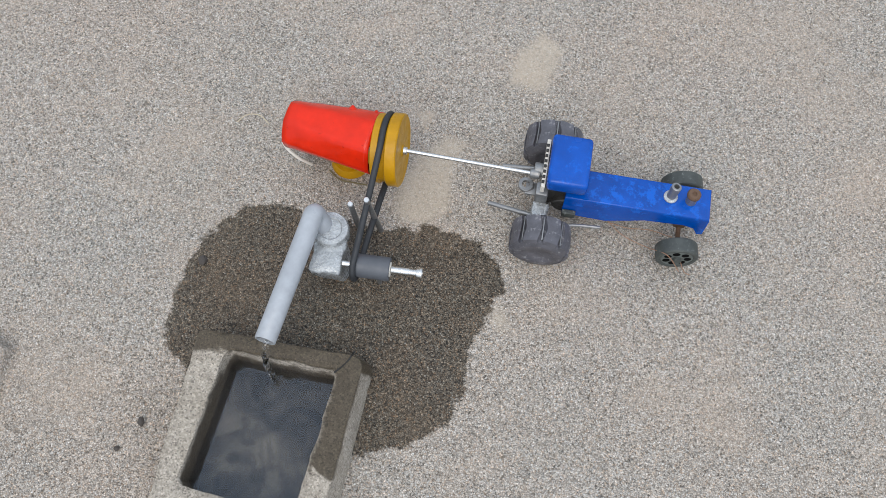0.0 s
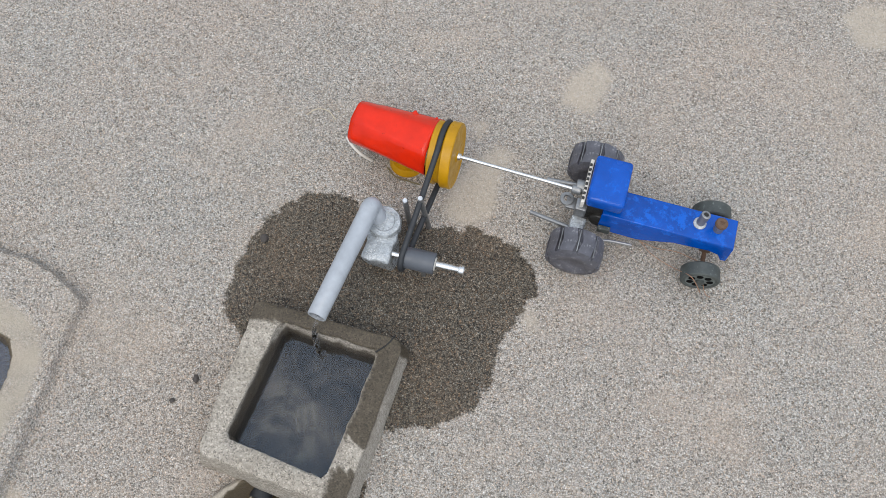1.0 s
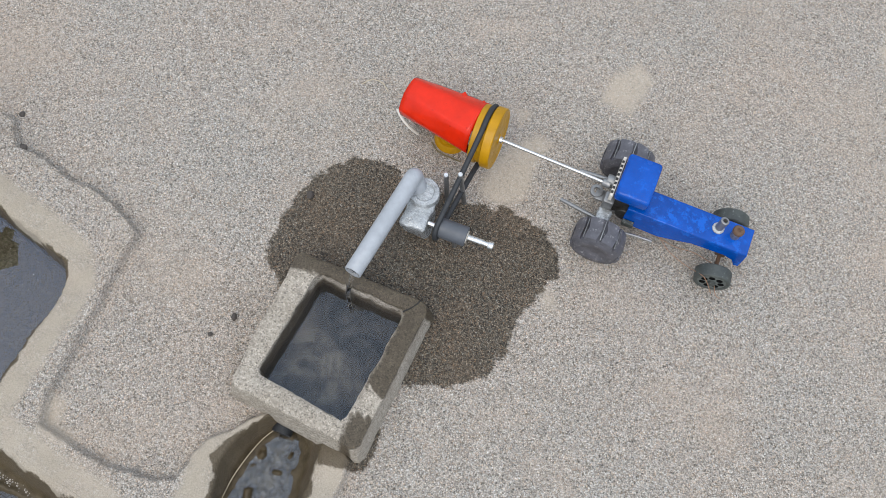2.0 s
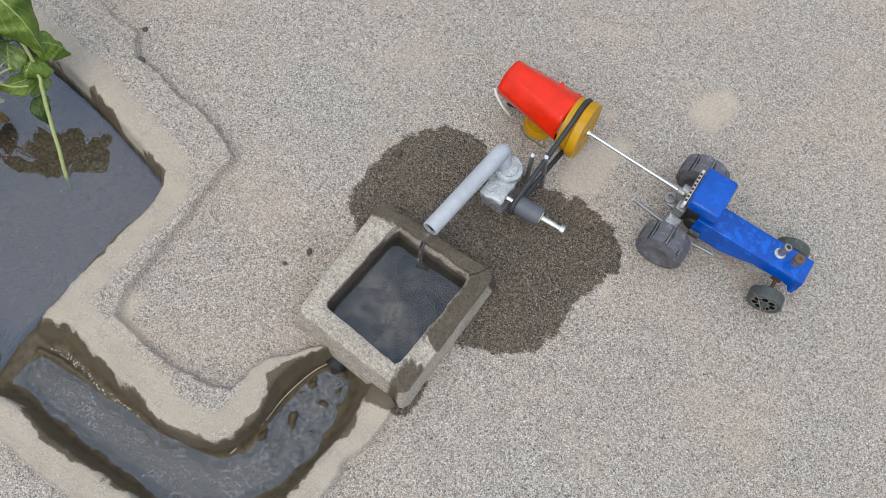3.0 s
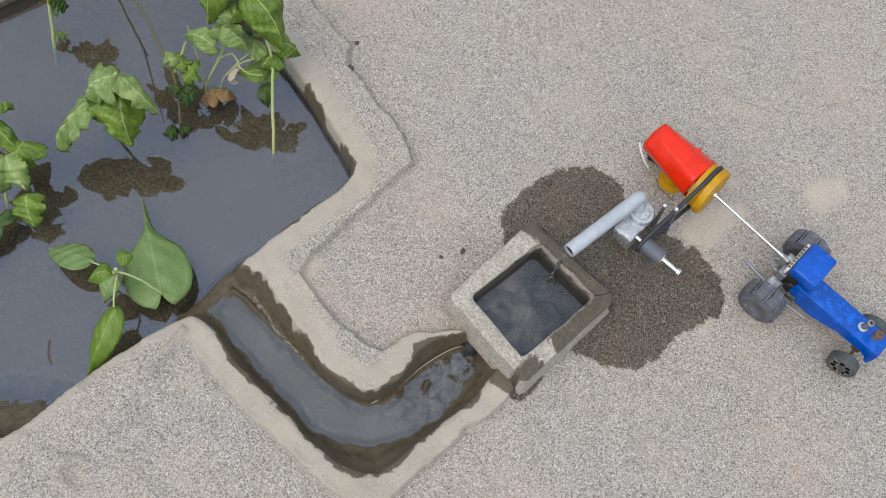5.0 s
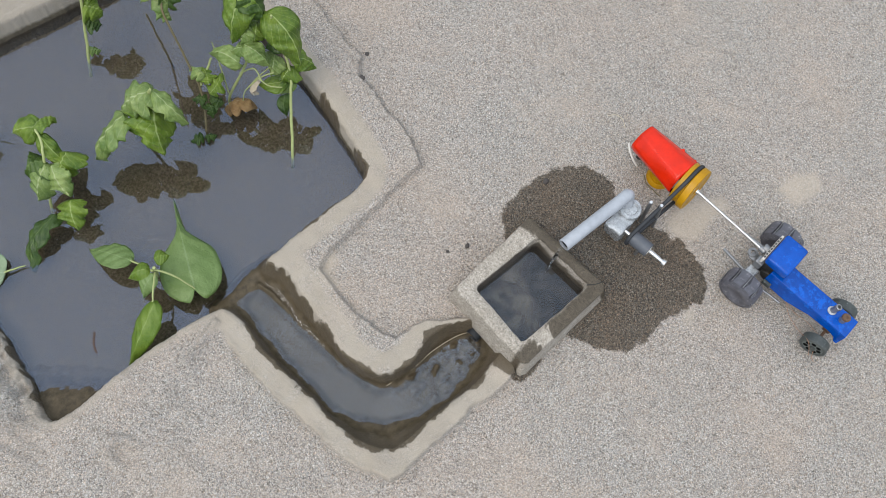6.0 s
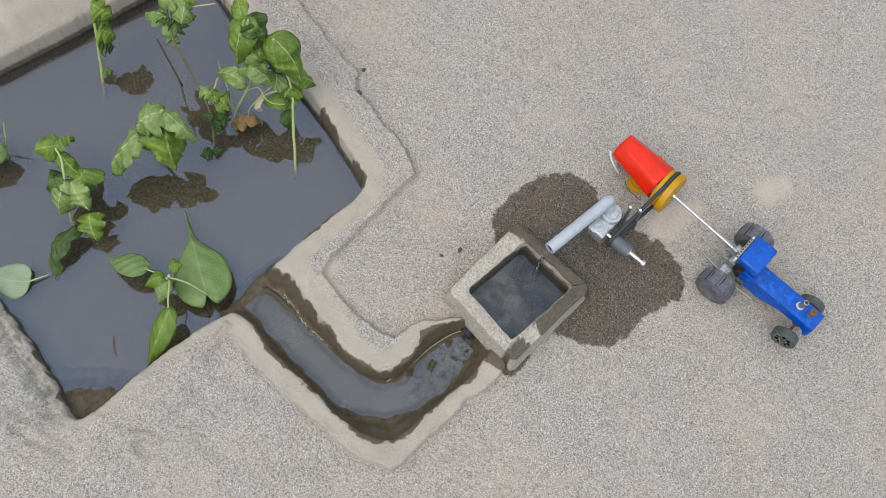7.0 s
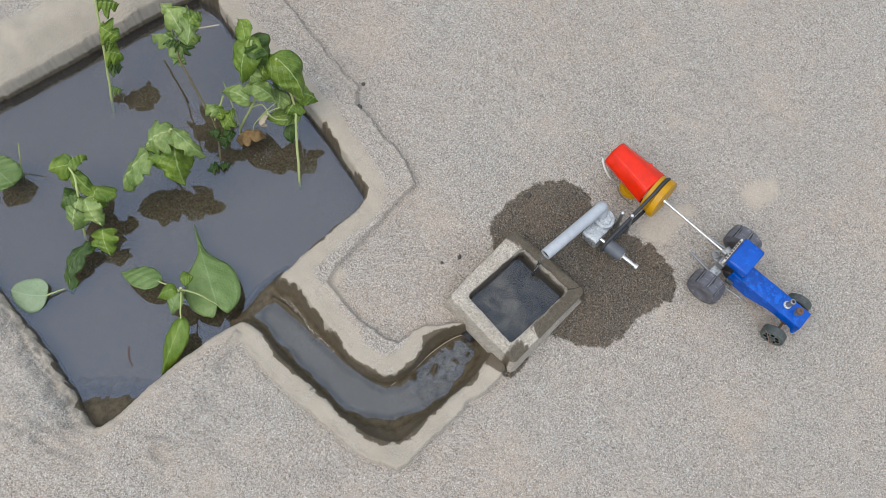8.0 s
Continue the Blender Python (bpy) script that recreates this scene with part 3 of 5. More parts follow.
def build_banks():
    """The dug edge of pond and channel."""
    line = [Vector((*q, 0)) for q in BANK]
    path = []
    for a, b in zip(line, line[1:] + line[:1]):
        n = max(1, round((b - a).length / 0.0022))
        path += [a.lerp(b, k / n) for k in range(n)]
    px, py = np.array([q.x for q in path]), np.array([q.y for q in path])
    tx, ty = np.roll(px, -3) - np.roll(px, 3), np.roll(py, -3) - np.roll(py, 3)
    ln = np.hypot(tx, ty) + 1e-9
    turn = 1 if np.sum(px * np.roll(py, -1) - np.roll(px, -1) * py) < 0 else -1
    ox, oy = -ty / ln * turn, tx / ln * turn
    steps = ((0.0085, -0.0012), (0.0060, 0.0002), (0.0040, 0.0004), (0.0018, 0.0001), (0.0005, -0.0012), (-0.0006, -0.0032), (-0.0014, -0.0080),
             (-0.0020, -0.0150), (-0.0027, -0.0230), (-0.0034, -0.0310), (-0.0042, -0.0420), (-0.0052, -0.0600))
    rough = waves(px, py, 0.05, 21) * 0.0011 + waves(px, py, 0.014, 22) * 0.0006 + waves(px, py, 0.006, 23) * 0.0003
    xs, ys, zs = [], [], []
    for k, (reach, drop) in enumerate(steps):
        off = reach + (rough if k > 1 else 0) + (waves(px + 9 * k * 0.001, py, 0.009, 30 + k) * 0.0005 if k > 3 else 0)
        bx, by = px + ox * off, py + oy * off
        xs.append(bx), ys.append(by)
        z0, d_rim, d, far = land(bx, by)
        top = land(px + ox * 0.002, py + oy * 0.002)[0] if k == 0 else top
        zs.append((z0 if k < 4 else top) + drop + (waves(bx, by, 0.012, 24) * 0.0004 if k > 2 else 0))
    x, y, z = (np.array([np.append(r, r[0]) for r in a]) for a in (xs, ys, zs))
    z0, d_rim, d, far = land(x, y)
    me = grid_mesh("bank", x, y, z)
    set_masks(me, x, y, z, d_rim, d, far)
    if me.polygons[len(me.polygons) // 9].normal.z < 0:
        me.flip_normals()
    return tagged(new("bank", me), "crumbling wet edge of the pond and its channel", "bank", kind="structure")


def flat_sheet(name, outline, z, mat, label, grow=0.0):
    bm = bmesh.new()
    cx, cy = sum(p[0] for p in outline) / len(outline), sum(p[1] for p in outline) / len(outline)
    bm.faces.new([bm.verts.new((cx + (px - cx) * (1 + grow), cy + (py - cy) * (1 + grow), z)) for px, py in outline])
    bmesh.ops.triangulate(bm, faces=bm.faces)
    me = mesh_of(name, bm, mat)
    if me.polygons[0].normal.z < 0:
        me.flip_normals()
    return tagged(new(name, me), label, "water", kind="structure")


ground = build_ground()
build_banks()
flat_sheet("water", [(-1.0, 0.33), (-0.33, 0.33), (-0.33, 0.06), (-0.384, 0.012), (-0.389, -0.080), (-0.36, -0.13), (-0.42, -0.31), (-1.0, -0.31)],
                     WATER_Z, WATER, "still shallow pond water over brown silt")
flat_sheet("water", [(-0.384, 0.012), (-0.33, 0.06), (-0.06, 0.09), (-0.06, -0.13), (-0.36, -0.13), (-0.389, -0.080)],
                    WATER_Z, CHANNEL_WATER, "shallow rippled water running down the channel")


# ---- cement tank ----
def build_tank():
    t = thing("water_tank", TANK_AT, "small cast cement water tank, damp round its rim, on the sand", "tank")
    bm = bmesh.new()
    wet = bm.verts.layers.float.new("wet")
    w, l, h, th = TANK_W / 2, TANK_L / 2, TANK_H, TANK_T
    profile = [(-0.005, -0.006), (-0.003, 0.012), (0.0, 0.030), (0.0004, 0.0350), (0.0016, h), (th * 0.5, h + 0.0006), (th - 0.0016, h), (th - 0.0004, 0.0350),
               (th, 0.030), (th + 0.001, 0.010), (th + 0.002, -0.012)]
    # the casting is out of square: shifts of its outer and inner corners
    outer = ((0.0, 0.0045), (0.001, 0.0015), (-0.001, -0.002), (-0.0075, -0.0085))
    inner = ((-0.003, 0.005), (-0.002, 0.001), (0.0, 0.0015), (0.0, -0.0015))
    n, rings = 22, []
    for inset, z in profile:
        ww, ll, ring = w - inset, l - inset, []
        for (ax, ay), (bx, by) in zip([(-1, -1), (1, -1), (1, 1), (-1, 1)], [(1, -1), (1, 1), (-1, 1), (-1, -1)]):
            for k in range(n):
                f = k / n
                px, py = (ax + (bx - ax) * f) * ww, (ay + (by - ay) * f) * ll
                if k == 0:
                    px, py = px * (1 - 0.0022 / ww), py * (1 - 0.0022 / ll)
                fu, fv = (px / ww + 1) / 2, (py / ll + 1) / 2
                share = ((1 - fu) * (1 - fv), fu * (1 - fv), fu * fv, (1 - fu) * fv)
                go = min(1.0, max(0.0, inset / th))
                q = Vector((px + sum(c * (a[0] * (1 - go) + b[0] * go) for c, a, b in zip(share, outer, inner)), py + sum(c * (a[1] * (1 - go) + b[1] * go) for c, a, b in zip(share, outer, inner)), z))
                off = noise.noise_vector(q * 60) * 0.0013 + noise.noise_vector(q * 260) * 0.0008
                v = bm.verts.new(q + off)
                u, s = px / w, py / l
                damp = max(min((s - 0.72) * 6 + 0.55, 1), min((u - 0.72) * 6 + 0.55, 1) if s > -0.28 else 0, min((u - 0.60) * 4, 1) if s < -0.62 else 0)
                if inset > th - 0.002 and z < 0.031:
                    damp = 0.95 if z < 0.013 else (0.2 if s > 0.5 else 0.62)
                if inset < 0.0005 and u > 0.9 and s < 0.9:
                    damp *= 0.25 if z < 0.032 else 0.7
                v[wet] = max(0.0, damp)
                ring.append(v)
        rings.append(ring)
    for a, b in zip(rings, rings[1:]):
        for k in range(len(a)):
            bm.faces.new((a[k], a[(k + 1) % len(a)], b[(k + 1) % len(a)], b[k]))
    part("wall", bm, CEMENT, t)
    part("floor", box((0, 0, -0.010), (TANK_W - 2 * th + 0.003, TANK_L - 2 * th + 0.003, 0.004), 0.0004), SILT, t, "silty tank bottom")
    out = lathe((-0.012, -l + 0.003, -0.017), (0.10, -1, -0.05), [(0, 0.0072), (0, 0.0092), (0.0095, 0.0092), (0.010, 0.0087), (0.010, 0.0072), (0.0, 0.0072)], 24)
    part("outlet_pipe", out, RUBBER, t, "dark outlet pipe stub")
    crack = sweep(smooth_path([(w - 0.020, l - 0.019, h + 0.0004), (w - 0.014, l - 0.011, h + 0.0006), (w - 0.011, l - 0.004, h + 0.0003), (w - 0.0105, l + 0.001, h - 0.004)], 5), 0.0007, seg=5)
    part("crack", crack, DARK, t, "hairline crack across the rim")
    return t


build_tank()
flat_sheet("tank_water", tank_outline(TANK_T - 0.002), 0.0110, TANK_WATER, "murky grey water standing in the cement tank")


# ---- the pump ----
def build_pump():
    t = thing("pump", pose(-0.047, 0.285, 0, 0, 0, -9.5), "home-made silver-painted water pump with a long grey pipe", "pump")
    inv = t.matrix_basis.inverted()

    def at(x, y, z):
        return inv @ Vector((x, y, z))
    # housing block of putty, standing in the wet sand
    bm = box((0.000, -0.004, 0.020), (0.024, 0.032, 0.048), 0.0025, segments=3)
    for v in bm.verts:
        if v.co.z < 0.02 and v.co.y < 0:
            v.co.y += 0.012
    bmesh.ops.subdivide_edges(bm, edges=bm.edges, cuts=3, use_grid_fill=True)
    for v in bm.verts:
        v.co += noise.noise_vector(v.co * 130) * 0.0014 + noise.noise_vector(v.co * 400) * 0.0005
    part("housing", bm, PUTTY, t, "lumpy silver-painted housing")
    # round volute cover under the elbow
    bm = lathe(at(-0.046, 0.300, 0.036), (0, 0, 1), [(0, 0), (0, 0.0130), (0.002, 0.0145), (0.011, 0.0145), (0.0125, 0.0135), (0.0125, 0.0095), (0.0115, 0.0085), (0.0115, 0)], 36)
    for v in bm.verts:
        v.co += noise.noise_vector(v.co * 220) * 0.0006
    part("cover", bm, PUTTY, t, "round silver-painted cover")
    # grey pipe with its elbow, open at the mouth
    mouth, bend = at(-0.0885, 0.2065, 0.059), at(-0.0585, 0.3035, 0.0605)
    ax = (mouth - bend)
    n = ax.length
    r = 0.0079
    bm = lathe(bend, ax, [(0.0, r), (n * 0.5, r), (n - 0.0004, r), (n, r - 0.0003), (n, r - 0.0014), (n - 0.03, r - 0.0014)], 40)
    pipe = part("pipe", bm, PIPE_GREY, t, "smooth grey plastic pipe")
    d = ax.normalized()
    # dark disc just inside the mouth stands for the shade in the pipe
    part("bore_shade", lathe(mouth - d * 0.0032, d, [(0, 0), (0, r - 0.0015), (0.0003, r - 0.0015)], 28), RUBBER, pipe, "dark disc for the shade inside the wet pipe mouth")
    end = at(-0.052, 0.303, 0.047)
    pts = smooth_path([bend + d * 0.003, bend - d * 0.003, bend - d * 0.0045 + Vector((0.001, 0, -0.004)), end + Vector((-0.001, 0.001, 0.0)), end - Vector((0, 0, 0.006))], 6)
    part("elbow", sweep(pts, r, seg=28, up=(1, 0, 0)), PIPE_GREY, t, "grey elbow")
    # shaft, roller, collar, bolt
    p0, p1 = at(-0.037, 0.2745, 0.040), at(0.0245, 0.2655, 0.040)
    part("shaft", rod(p0, p1, 0.0026), STEEL, t, "bright steel shaft")
    u = (p1 - p0).normalized()
    part("roller", lathe(p0 + u * 0.0085, u, [(0, 0.003), (0, 0.0085), (0.0005, 0.0092), (0.0285, 0.0092), (0.029, 0.0087), (0.029, 0.0066), (0.0275, 0.006), (0.0275, 0.0026)], 36), ROLLER, t, "dark grey plastic roller")
    part("bush", lathe(p0 + u * 0.037, u, [(0, 0.0026), (0, 0.0058), (0.0012, 0.0058), (0.0012, 0.0026)], 28), WHITE, t, "pale bush")
    bm = lathe(p1 - u * 0.0045, u, [(0, 0), (0, 0.0038), (0.0006, 0.0042), (0.0045, 0.0042), (0.005, 0.0038), (0.005, 0.002), (0.0035, 0.0018), (0.0035, 0)], 24)
    part("bolt_head", bm, STEEL, t, "shiny socket bolt head")
    part("thread", lathe(p0 + u * 0.038, u, [(0, 0.0026)] + [(0.0008 * k, 0.0029 + 0.00015 * (k % 2)) for k in range(1, 18)] + [(0.0145, 0.0026)], 20), STEEL, t)
    part("leg", rod(at(-0.010, 0.2705, 0.034), at(-0.010, 0.275, -0.01), 0.0022), DULL, t)
    return t


build_pump()


def build_jet():
    bm = bmesh.new()
    pts = smooth_path([(-0.0882, 0.2085, 0.0528), (-0.0895, 0.2035, 0.0505), (-0.0905, 0.1990, 0.0440), (-0.0905, 0.1960, 0.0280), (-0.0900, 0.1945, 0.0050)], 7)
    sweep(pts, 0.0052, bm, seg=16, up=(1, 0, 0), flat=0.5, taper=0.75)
    for v in bm.verts:
        v.co += noise.noise_vector(v.co * 160) * 0.0010
    tagged(new("water_jet", mesh_of("water_jet", bm, JET)), "clear water pouring from the grey pipe into the tank", "water", kind="stuff")


build_jet()

# ---- drum, pulley, belt, shaft ----
AXIS = Vector((0.981, -0.177, 0.085)).normalized()
HUB = Vector((0.0095, 0.3645, 0.0550))


def build_drum():
    t = thing("drum", Matrix.Translation((-0.045, 0.374, 0)), "red cup drum with a yellow belt pulley lying on sand", "machine")
    o = Vector((0.045, -0.374, 0))
    c = HUB + o
    along = Vector((0.951, -0.300, 0.070)).normalized()
    # conical red shell, cut open along its underside
    bm = bmesh.new()
    m = Matrix.Translation(c) @ frame_to(along)
    n, rows = 46, 16
    grid = []
    for i in range(rows + 1):
        s = -0.0205 - 0.0745 * i / rows
        r = 0.0255 - 0.0057 * i / rows
        ring = []
        for k in range(n + 1):
            a = radians(-71 + 322 * k / n)
            flat = math.cos(math.pi / 7) / math.cos((a + 0.35 + 0.02 * i) % (2 * math.pi / 7) - math.pi / 7)
            rr = r * (0.35 + 0.68 * flat) + 0.0004 * noise.noise((s * 90, a * 2, 1))
            edge = min(k, n - k)
            cut = 0.0035 * noise.noise((i * 0.8, k * 0.3, 4)) if edge < 2 else 0
            ring.append(bm.verts.new(m @ Vector((rr * math.cos(a), rr * math.sin(a), s + cut))))
        grid.append(ring)
    for i in range(rows):
        for k in range(n):
            bm.faces.new((grid[i][k], grid[i][k + 1], grid[i + 1][k + 1], grid[i + 1][k]))
    shell = part("cup", bm, RED, t, "glossy red plastic cup, split below")
    sol = shell.modifiers.new("thick", "SOLIDIFY")
    sol.thickness, sol.offset = 0.0009, -1
    e = c - along * 0.095
    part("end_disc", lathe(e + along * 0.0025, along, [(-0.001, 0), (-0.001, 0.0190), (0, 0.0192), (0.001, 0.0190), (0.001, 0)], 32), WHITE, t, "off-white end disc")
    for s, tall in ((-0.046, 0.0022), (-0.026, 0.0026)):
        q = c + along * s + Vector((0.004, 0.0185, 0.0125))
        part("tab", lathe(q, (0.05, 0.75, 0.6), [(0, 0.0042), (tall, 0.0015), (tall + 0.001, 0.0008), (tall + 0.001, 0)], 7), RED, t, "torn red plastic tab")
    # the spinning pulley with its belt groove
    bm = lathe(c, AXIS, [(0.001, 0), (0.001, 0.0045), (0.0, 0.0055), (-0.0008, 0.0250), (0.0002, 0.0282), (-0.0006, 0.0292), (-0.0082, 0.0292), (-0.0092, 0.0284), (-0.0098, 0.0262),
                         (-0.0146, 0.0262), (-0.0152, 0.0276), (-0.0200, 0.0276), (-0.0206, 0.0268), (-0.0206, 0)], 64)
    part("pulley", bm, YELLOW, t, "yellow plastic belt pulley")
    part("hub", lathe(c, AXIS, [(0.0005, 0), (0.0005, 0.0034), (0.0035, 0.0030), (0.0035, 0)], 20), STEEL, t, "steel hub")
    # yellow foot and scraps underneath
    f = o + Vector((-0.036, 0.384, 0.010))
    part("foot", lathe(f - Vector((0, 0, 0.014)), (0, 0, 1), [(0, 0), (0, 0.0175), (0.010, 0.0165), (0.0125, 0.0145), (0.0125, 0.012), (0.028, 0.010), (0.028, 0)], 30), YELLOW, t, "yellow plastic foot")
    # the bracket is a dark block put in for the shade under the cup
    part("bracket", box(o + Vector((-0.064, 0.396, 0.010)), (0.024, 0.012, 0.026), 0.002), DARK, t, "dark bracket put in for the shade under the cup")
    part("ring", sweep(smooth_path([o + Vector(p) for p in ((-0.092, 0.392, 0.020), (-0.086, 0.383, 0.022), (-0.077, 0.377, 0.018), (-0.068, 0.376, 0.010))], 6), 0.0014), WHITE, t, "off-white curved strip")
    part("wire", sweep(smooth_path([o + Vector(p) for p in ((-0.054, 0.374, 0.004), (-0.046, 0.366, 0.003), (-0.034, 0.362, 0.004), (-0.022, 0.360, 0.003))], 6), 0.0007, seg=6), BROWN_STEM, t, "thin brown wire")
    return t


build_drum()


def build_belt():
    side = AXIS.cross(Vector((0, 0, 1))).normalized()
    upv = side.cross(AXIS)
    c0 = HUB - AXIS * 0.0122
    c1 = Vector((-0.0262, 0.2728, 0.0400))
    v = c1 - c0
    v -= AXIS * v.dot(AXIS)
    d = v.length
    e = v.normalized()
    f = AXIS.cross(e)
    r0, r1 = 0.0275, 0.0106
    th = math.acos((r0 - r1) / d)
    pts = []
    for k in range(29):
        a = th + (2 * math.pi - 2 * th) * k / 28
        pts.append(c0 + (e * math.cos(a) + f * math.sin(a)) * r0)
    lo = [c1 + (e * math.cos(a) + f * math.sin(a)) * r1 for a in (-th + 2 * th * k / 12 for k in range(13))]
    first, last = pts[-1], pts[0]
    run1 = [first.lerp(lo[0], k / 10) + f * 0.0012 * math.sin(math.pi * k / 10) for k in range(1, 10)]
    run2 = [lo[-1].lerp(last, k / 10) - f * 0.0025 * math.sin(math.pi * k / 10) for k in range(1, 10)]
    bm = sweep(pts + run1 + lo + run2, 0.0025, seg=10, closed=True, up=AXIS, flat=1.0)
    tagged(new("drive_belt", mesh_of("drive_belt", bm, RUBBER)), "black rubber drive belt looped round pulley and roller", "belt")


build_belt()


def build_shaft():
    t = thing("drive_shaft", Matrix.Translation((0.0125, 0.364, 0.0555)), "thin bright steel drive shaft between pulley and tractor", "shaft")
    e = Vector((0.114, 0.3462, 0.0500)) - Vector((0.0125, 0.364, 0.0555))
    part("rod", rod((0, 0, 0), e, 0.0016, seg=18), STEEL, t)
    u = e.normalized()
    part("coupling", lathe(e - u * 0.004, u, [(0, 0), (0, 0.0034), (0.0008, 0.0040), (0.0075, 0.0040), (0.008, 0.0034), (0.008, 0)], 24), DULL, t, "grey steel coupling")


build_shaft()

for p0, p1 in (((-0.0255, 0.3190, -0.012), (-0.0295, 0.3125, 0.066)), ((-0.0090, 0.3215, -0.012), (-0.0170, 0.3135, 0.071))):
    pin = thing("steel_pin", Matrix.Translation((p0[0], p0[1], 0)), "grey steel pin stuck upright in sand beside the belt", "pin", "pins beside the belt")
    o = Vector((p0[0], p0[1], 0))
    part("pin", rod(Vector(p0) - o, Vector(p1) - o, 0.0023, seg=18), DULL, pin)
    part("tip", rod(Vector(p1) - o, Vector(p1) - o + (Vector(p1) - Vector(p0)).normalized() * 0.0009, 0.0021, seg=18), STEEL, pin, "bright cut tip")


# ---- the tractor ----
def build_tractor():
    t = thing("toy_tractor", pose(0.1235, 0.3450, 0, 0, 0, -10.25), "home-made blue toy tractor with black wheels, on the sand", "tractor")
    # hood: a folded blue sheet, deeper behind, with a turned-down nose
    bm = bmesh.new()
    y0, y1 = -0.0180, 0.0095
    side = [(0.0165, 0.0515), (0.0165, 0.0260), (0.030, 0.0225), (0.052, 0.0215), (0.068, 0.0275), (0.082, 0.0335), (0.112, 0.0360), (0.121, 0.0330), (0.1255, 0.0240), (0.1295, 0.0250), (0.1295, 0.0510)]
    near = [bm.verts.new((x, y0, z)) for x, z in side]
    away = [bm.verts.new((x, y1, z)) for x, z in side]
    bm.faces.new(near)
    bm.faces.new(away[::-1])
    for k in range(len(side)):
        q = (k + 1) % len(side)
        bm.faces.new((near[k], away[k], away[q], near[q]))
    bmesh.ops.recalc_face_normals(bm, faces=bm.faces)
    bmesh.ops.bevel(bm, geom=[e for e in bm.edges if abs(e.verts[0].co.z - 0.051) < 0.001 and abs(e.verts[1].co.z - 0.051) < 0.001], offset=0.0018, segments=3, affect="EDGES", profile=0.5)
    hood = part("hood", bm, BLUE, t, "glossy blue hood with brush marks")
    part("nose_scuff", box((0.1297, -0.0165, 0.0440), (0.0008, 0.0020, 0.0100), 0.0003), WHITE, hood, "chipped pale paint on the nose edge")
    # cab roof
    bm = box((0.0155, 0.0020, 0.0690), (0.0315, 0.0440, 0.0150), 0.0034, segments=4)
    for v in bm.verts:
        if v.co.z > 0.070:
            v.co.z += 0.0010 * math.cos((v.co.x - 0.0155) * 70) - 0.0006
    part("roof", bm, BLUE, t, "glossy blue cab roof with rounded corners")
    # motor, brackets and plates behind and under the cab
    part("motor", box((0.012, 0.002, 0.044), (0.022, 0.030, 0.036), 0.003), DARK, t, "dark greasy motor block")
    part("gearbox", lathe((0.016, -0.017, 0.034), (0, 1, 0), [(0, 0), (0, 0.008), (0.001, 0.009), (0.036, 0.009), (0.037, 0.008), (0.037, 0)], 24), DARK, t)
    plate = part("rear_plate", box((-0.0025, 0.001, 0.0630), (0.0030, 0.042, 0.0100), 0.0005), WHITE, t, "off-white toothed plate")
    tooth = mesh_of("tooth", box((0, 0, 0), (0.0022, 0.0024, 0.0030), 0.0003), DARK)
    for k in range(8):
        part("tooth", tooth, None, plate, "", pose(-0.0030, -0.016 + 0.0046 * k, 0.0675))
    part("bearing", lathe((-0.0105, 0.0035, 0.0495), (1, 0, -0.02), [(0, 0.0018), (0, 0.0052), (0.0008, 0.0058), (0.008, 0.0058), (0.0085, 0.005), (0.0085, 0)], 24), DULL, t, "grey bearing sleeve")
    lug = lathe((-0.0150, -0.0055, 0.0370), (0, 0, 1), [(0, 0.0032), (0, 0.0058), (0.0004, 0.0062), (0.0026, 0.0062), (0.003, 0.0058), (0.003, 0.0032), (0, 0.0032)], 28)
    part("eyelet", lug, DULL, t, "steel eyelet plate")
    part("eyelet_arm", box((-0.0100, -0.0075, 0.0370), (0.010, 0.011, 0.0024), 0.0006), DULL, t)
    part("clamp", box((-0.0020, -0.0130, 0.0440), (0.010, 0.012, 0.014), 0.0018), DULL, t, "grey metal clamp")
    bm = box((-0.0010, -0.0240, 0.0300), (0.012, 0.014, 0.012), 0.002, segments=2)
    bmesh.ops.subdivide_edges(bm, edges=bm.edges, cuts=2, use_grid_fill=True)
    for v in bm.verts:
        v.co += noise.noise_vector(v.co * 260) * 0.0018
    part("solder_lump", bm, PUTTY, t, "lumpy bright solder joint")
    part("circuit_board", box((0.022, -0.0205, 0.0290), (0.011, 0.004, 0.0070), 0.0006), GREENISH, t, "dull green board under the cab")
    part("rear_axle", rod((0.003, -0.046, 0.0235), (0.003, 0.046, 0.0235), 0.0030), DULL, t)
    # wheels
    for y, face in ((-0.0450, -1), (0.0415, 1)):
        w = 0.0135
        r = 0.0215
        tyre = part("rear_wheel", lathe((0, 0, -w), (0, 0, 1), [(0.001, 0), (0.001, 0.011), (0.0, 0.0125), (0.0, 0.0185), (0.0022, r), (2 * w - 0.0022, r), (2 * w, 0.0185), (2 * w, 0.0125), (2 * w - 0.001, 0.011), (2 * w - 0.001, 0)], 40),
                    TYRE, t, "chunky worn black wheel", pose(0.003, y, 0.0240, 90 if face > 0 else -90, 0, 0) @ pose(0, 0, 0, 180 if face > 0 else 0, 0, 0) @ pose(0, 0, 0, 0, 0, 11))
        bm = bmesh.new()
        rows = []
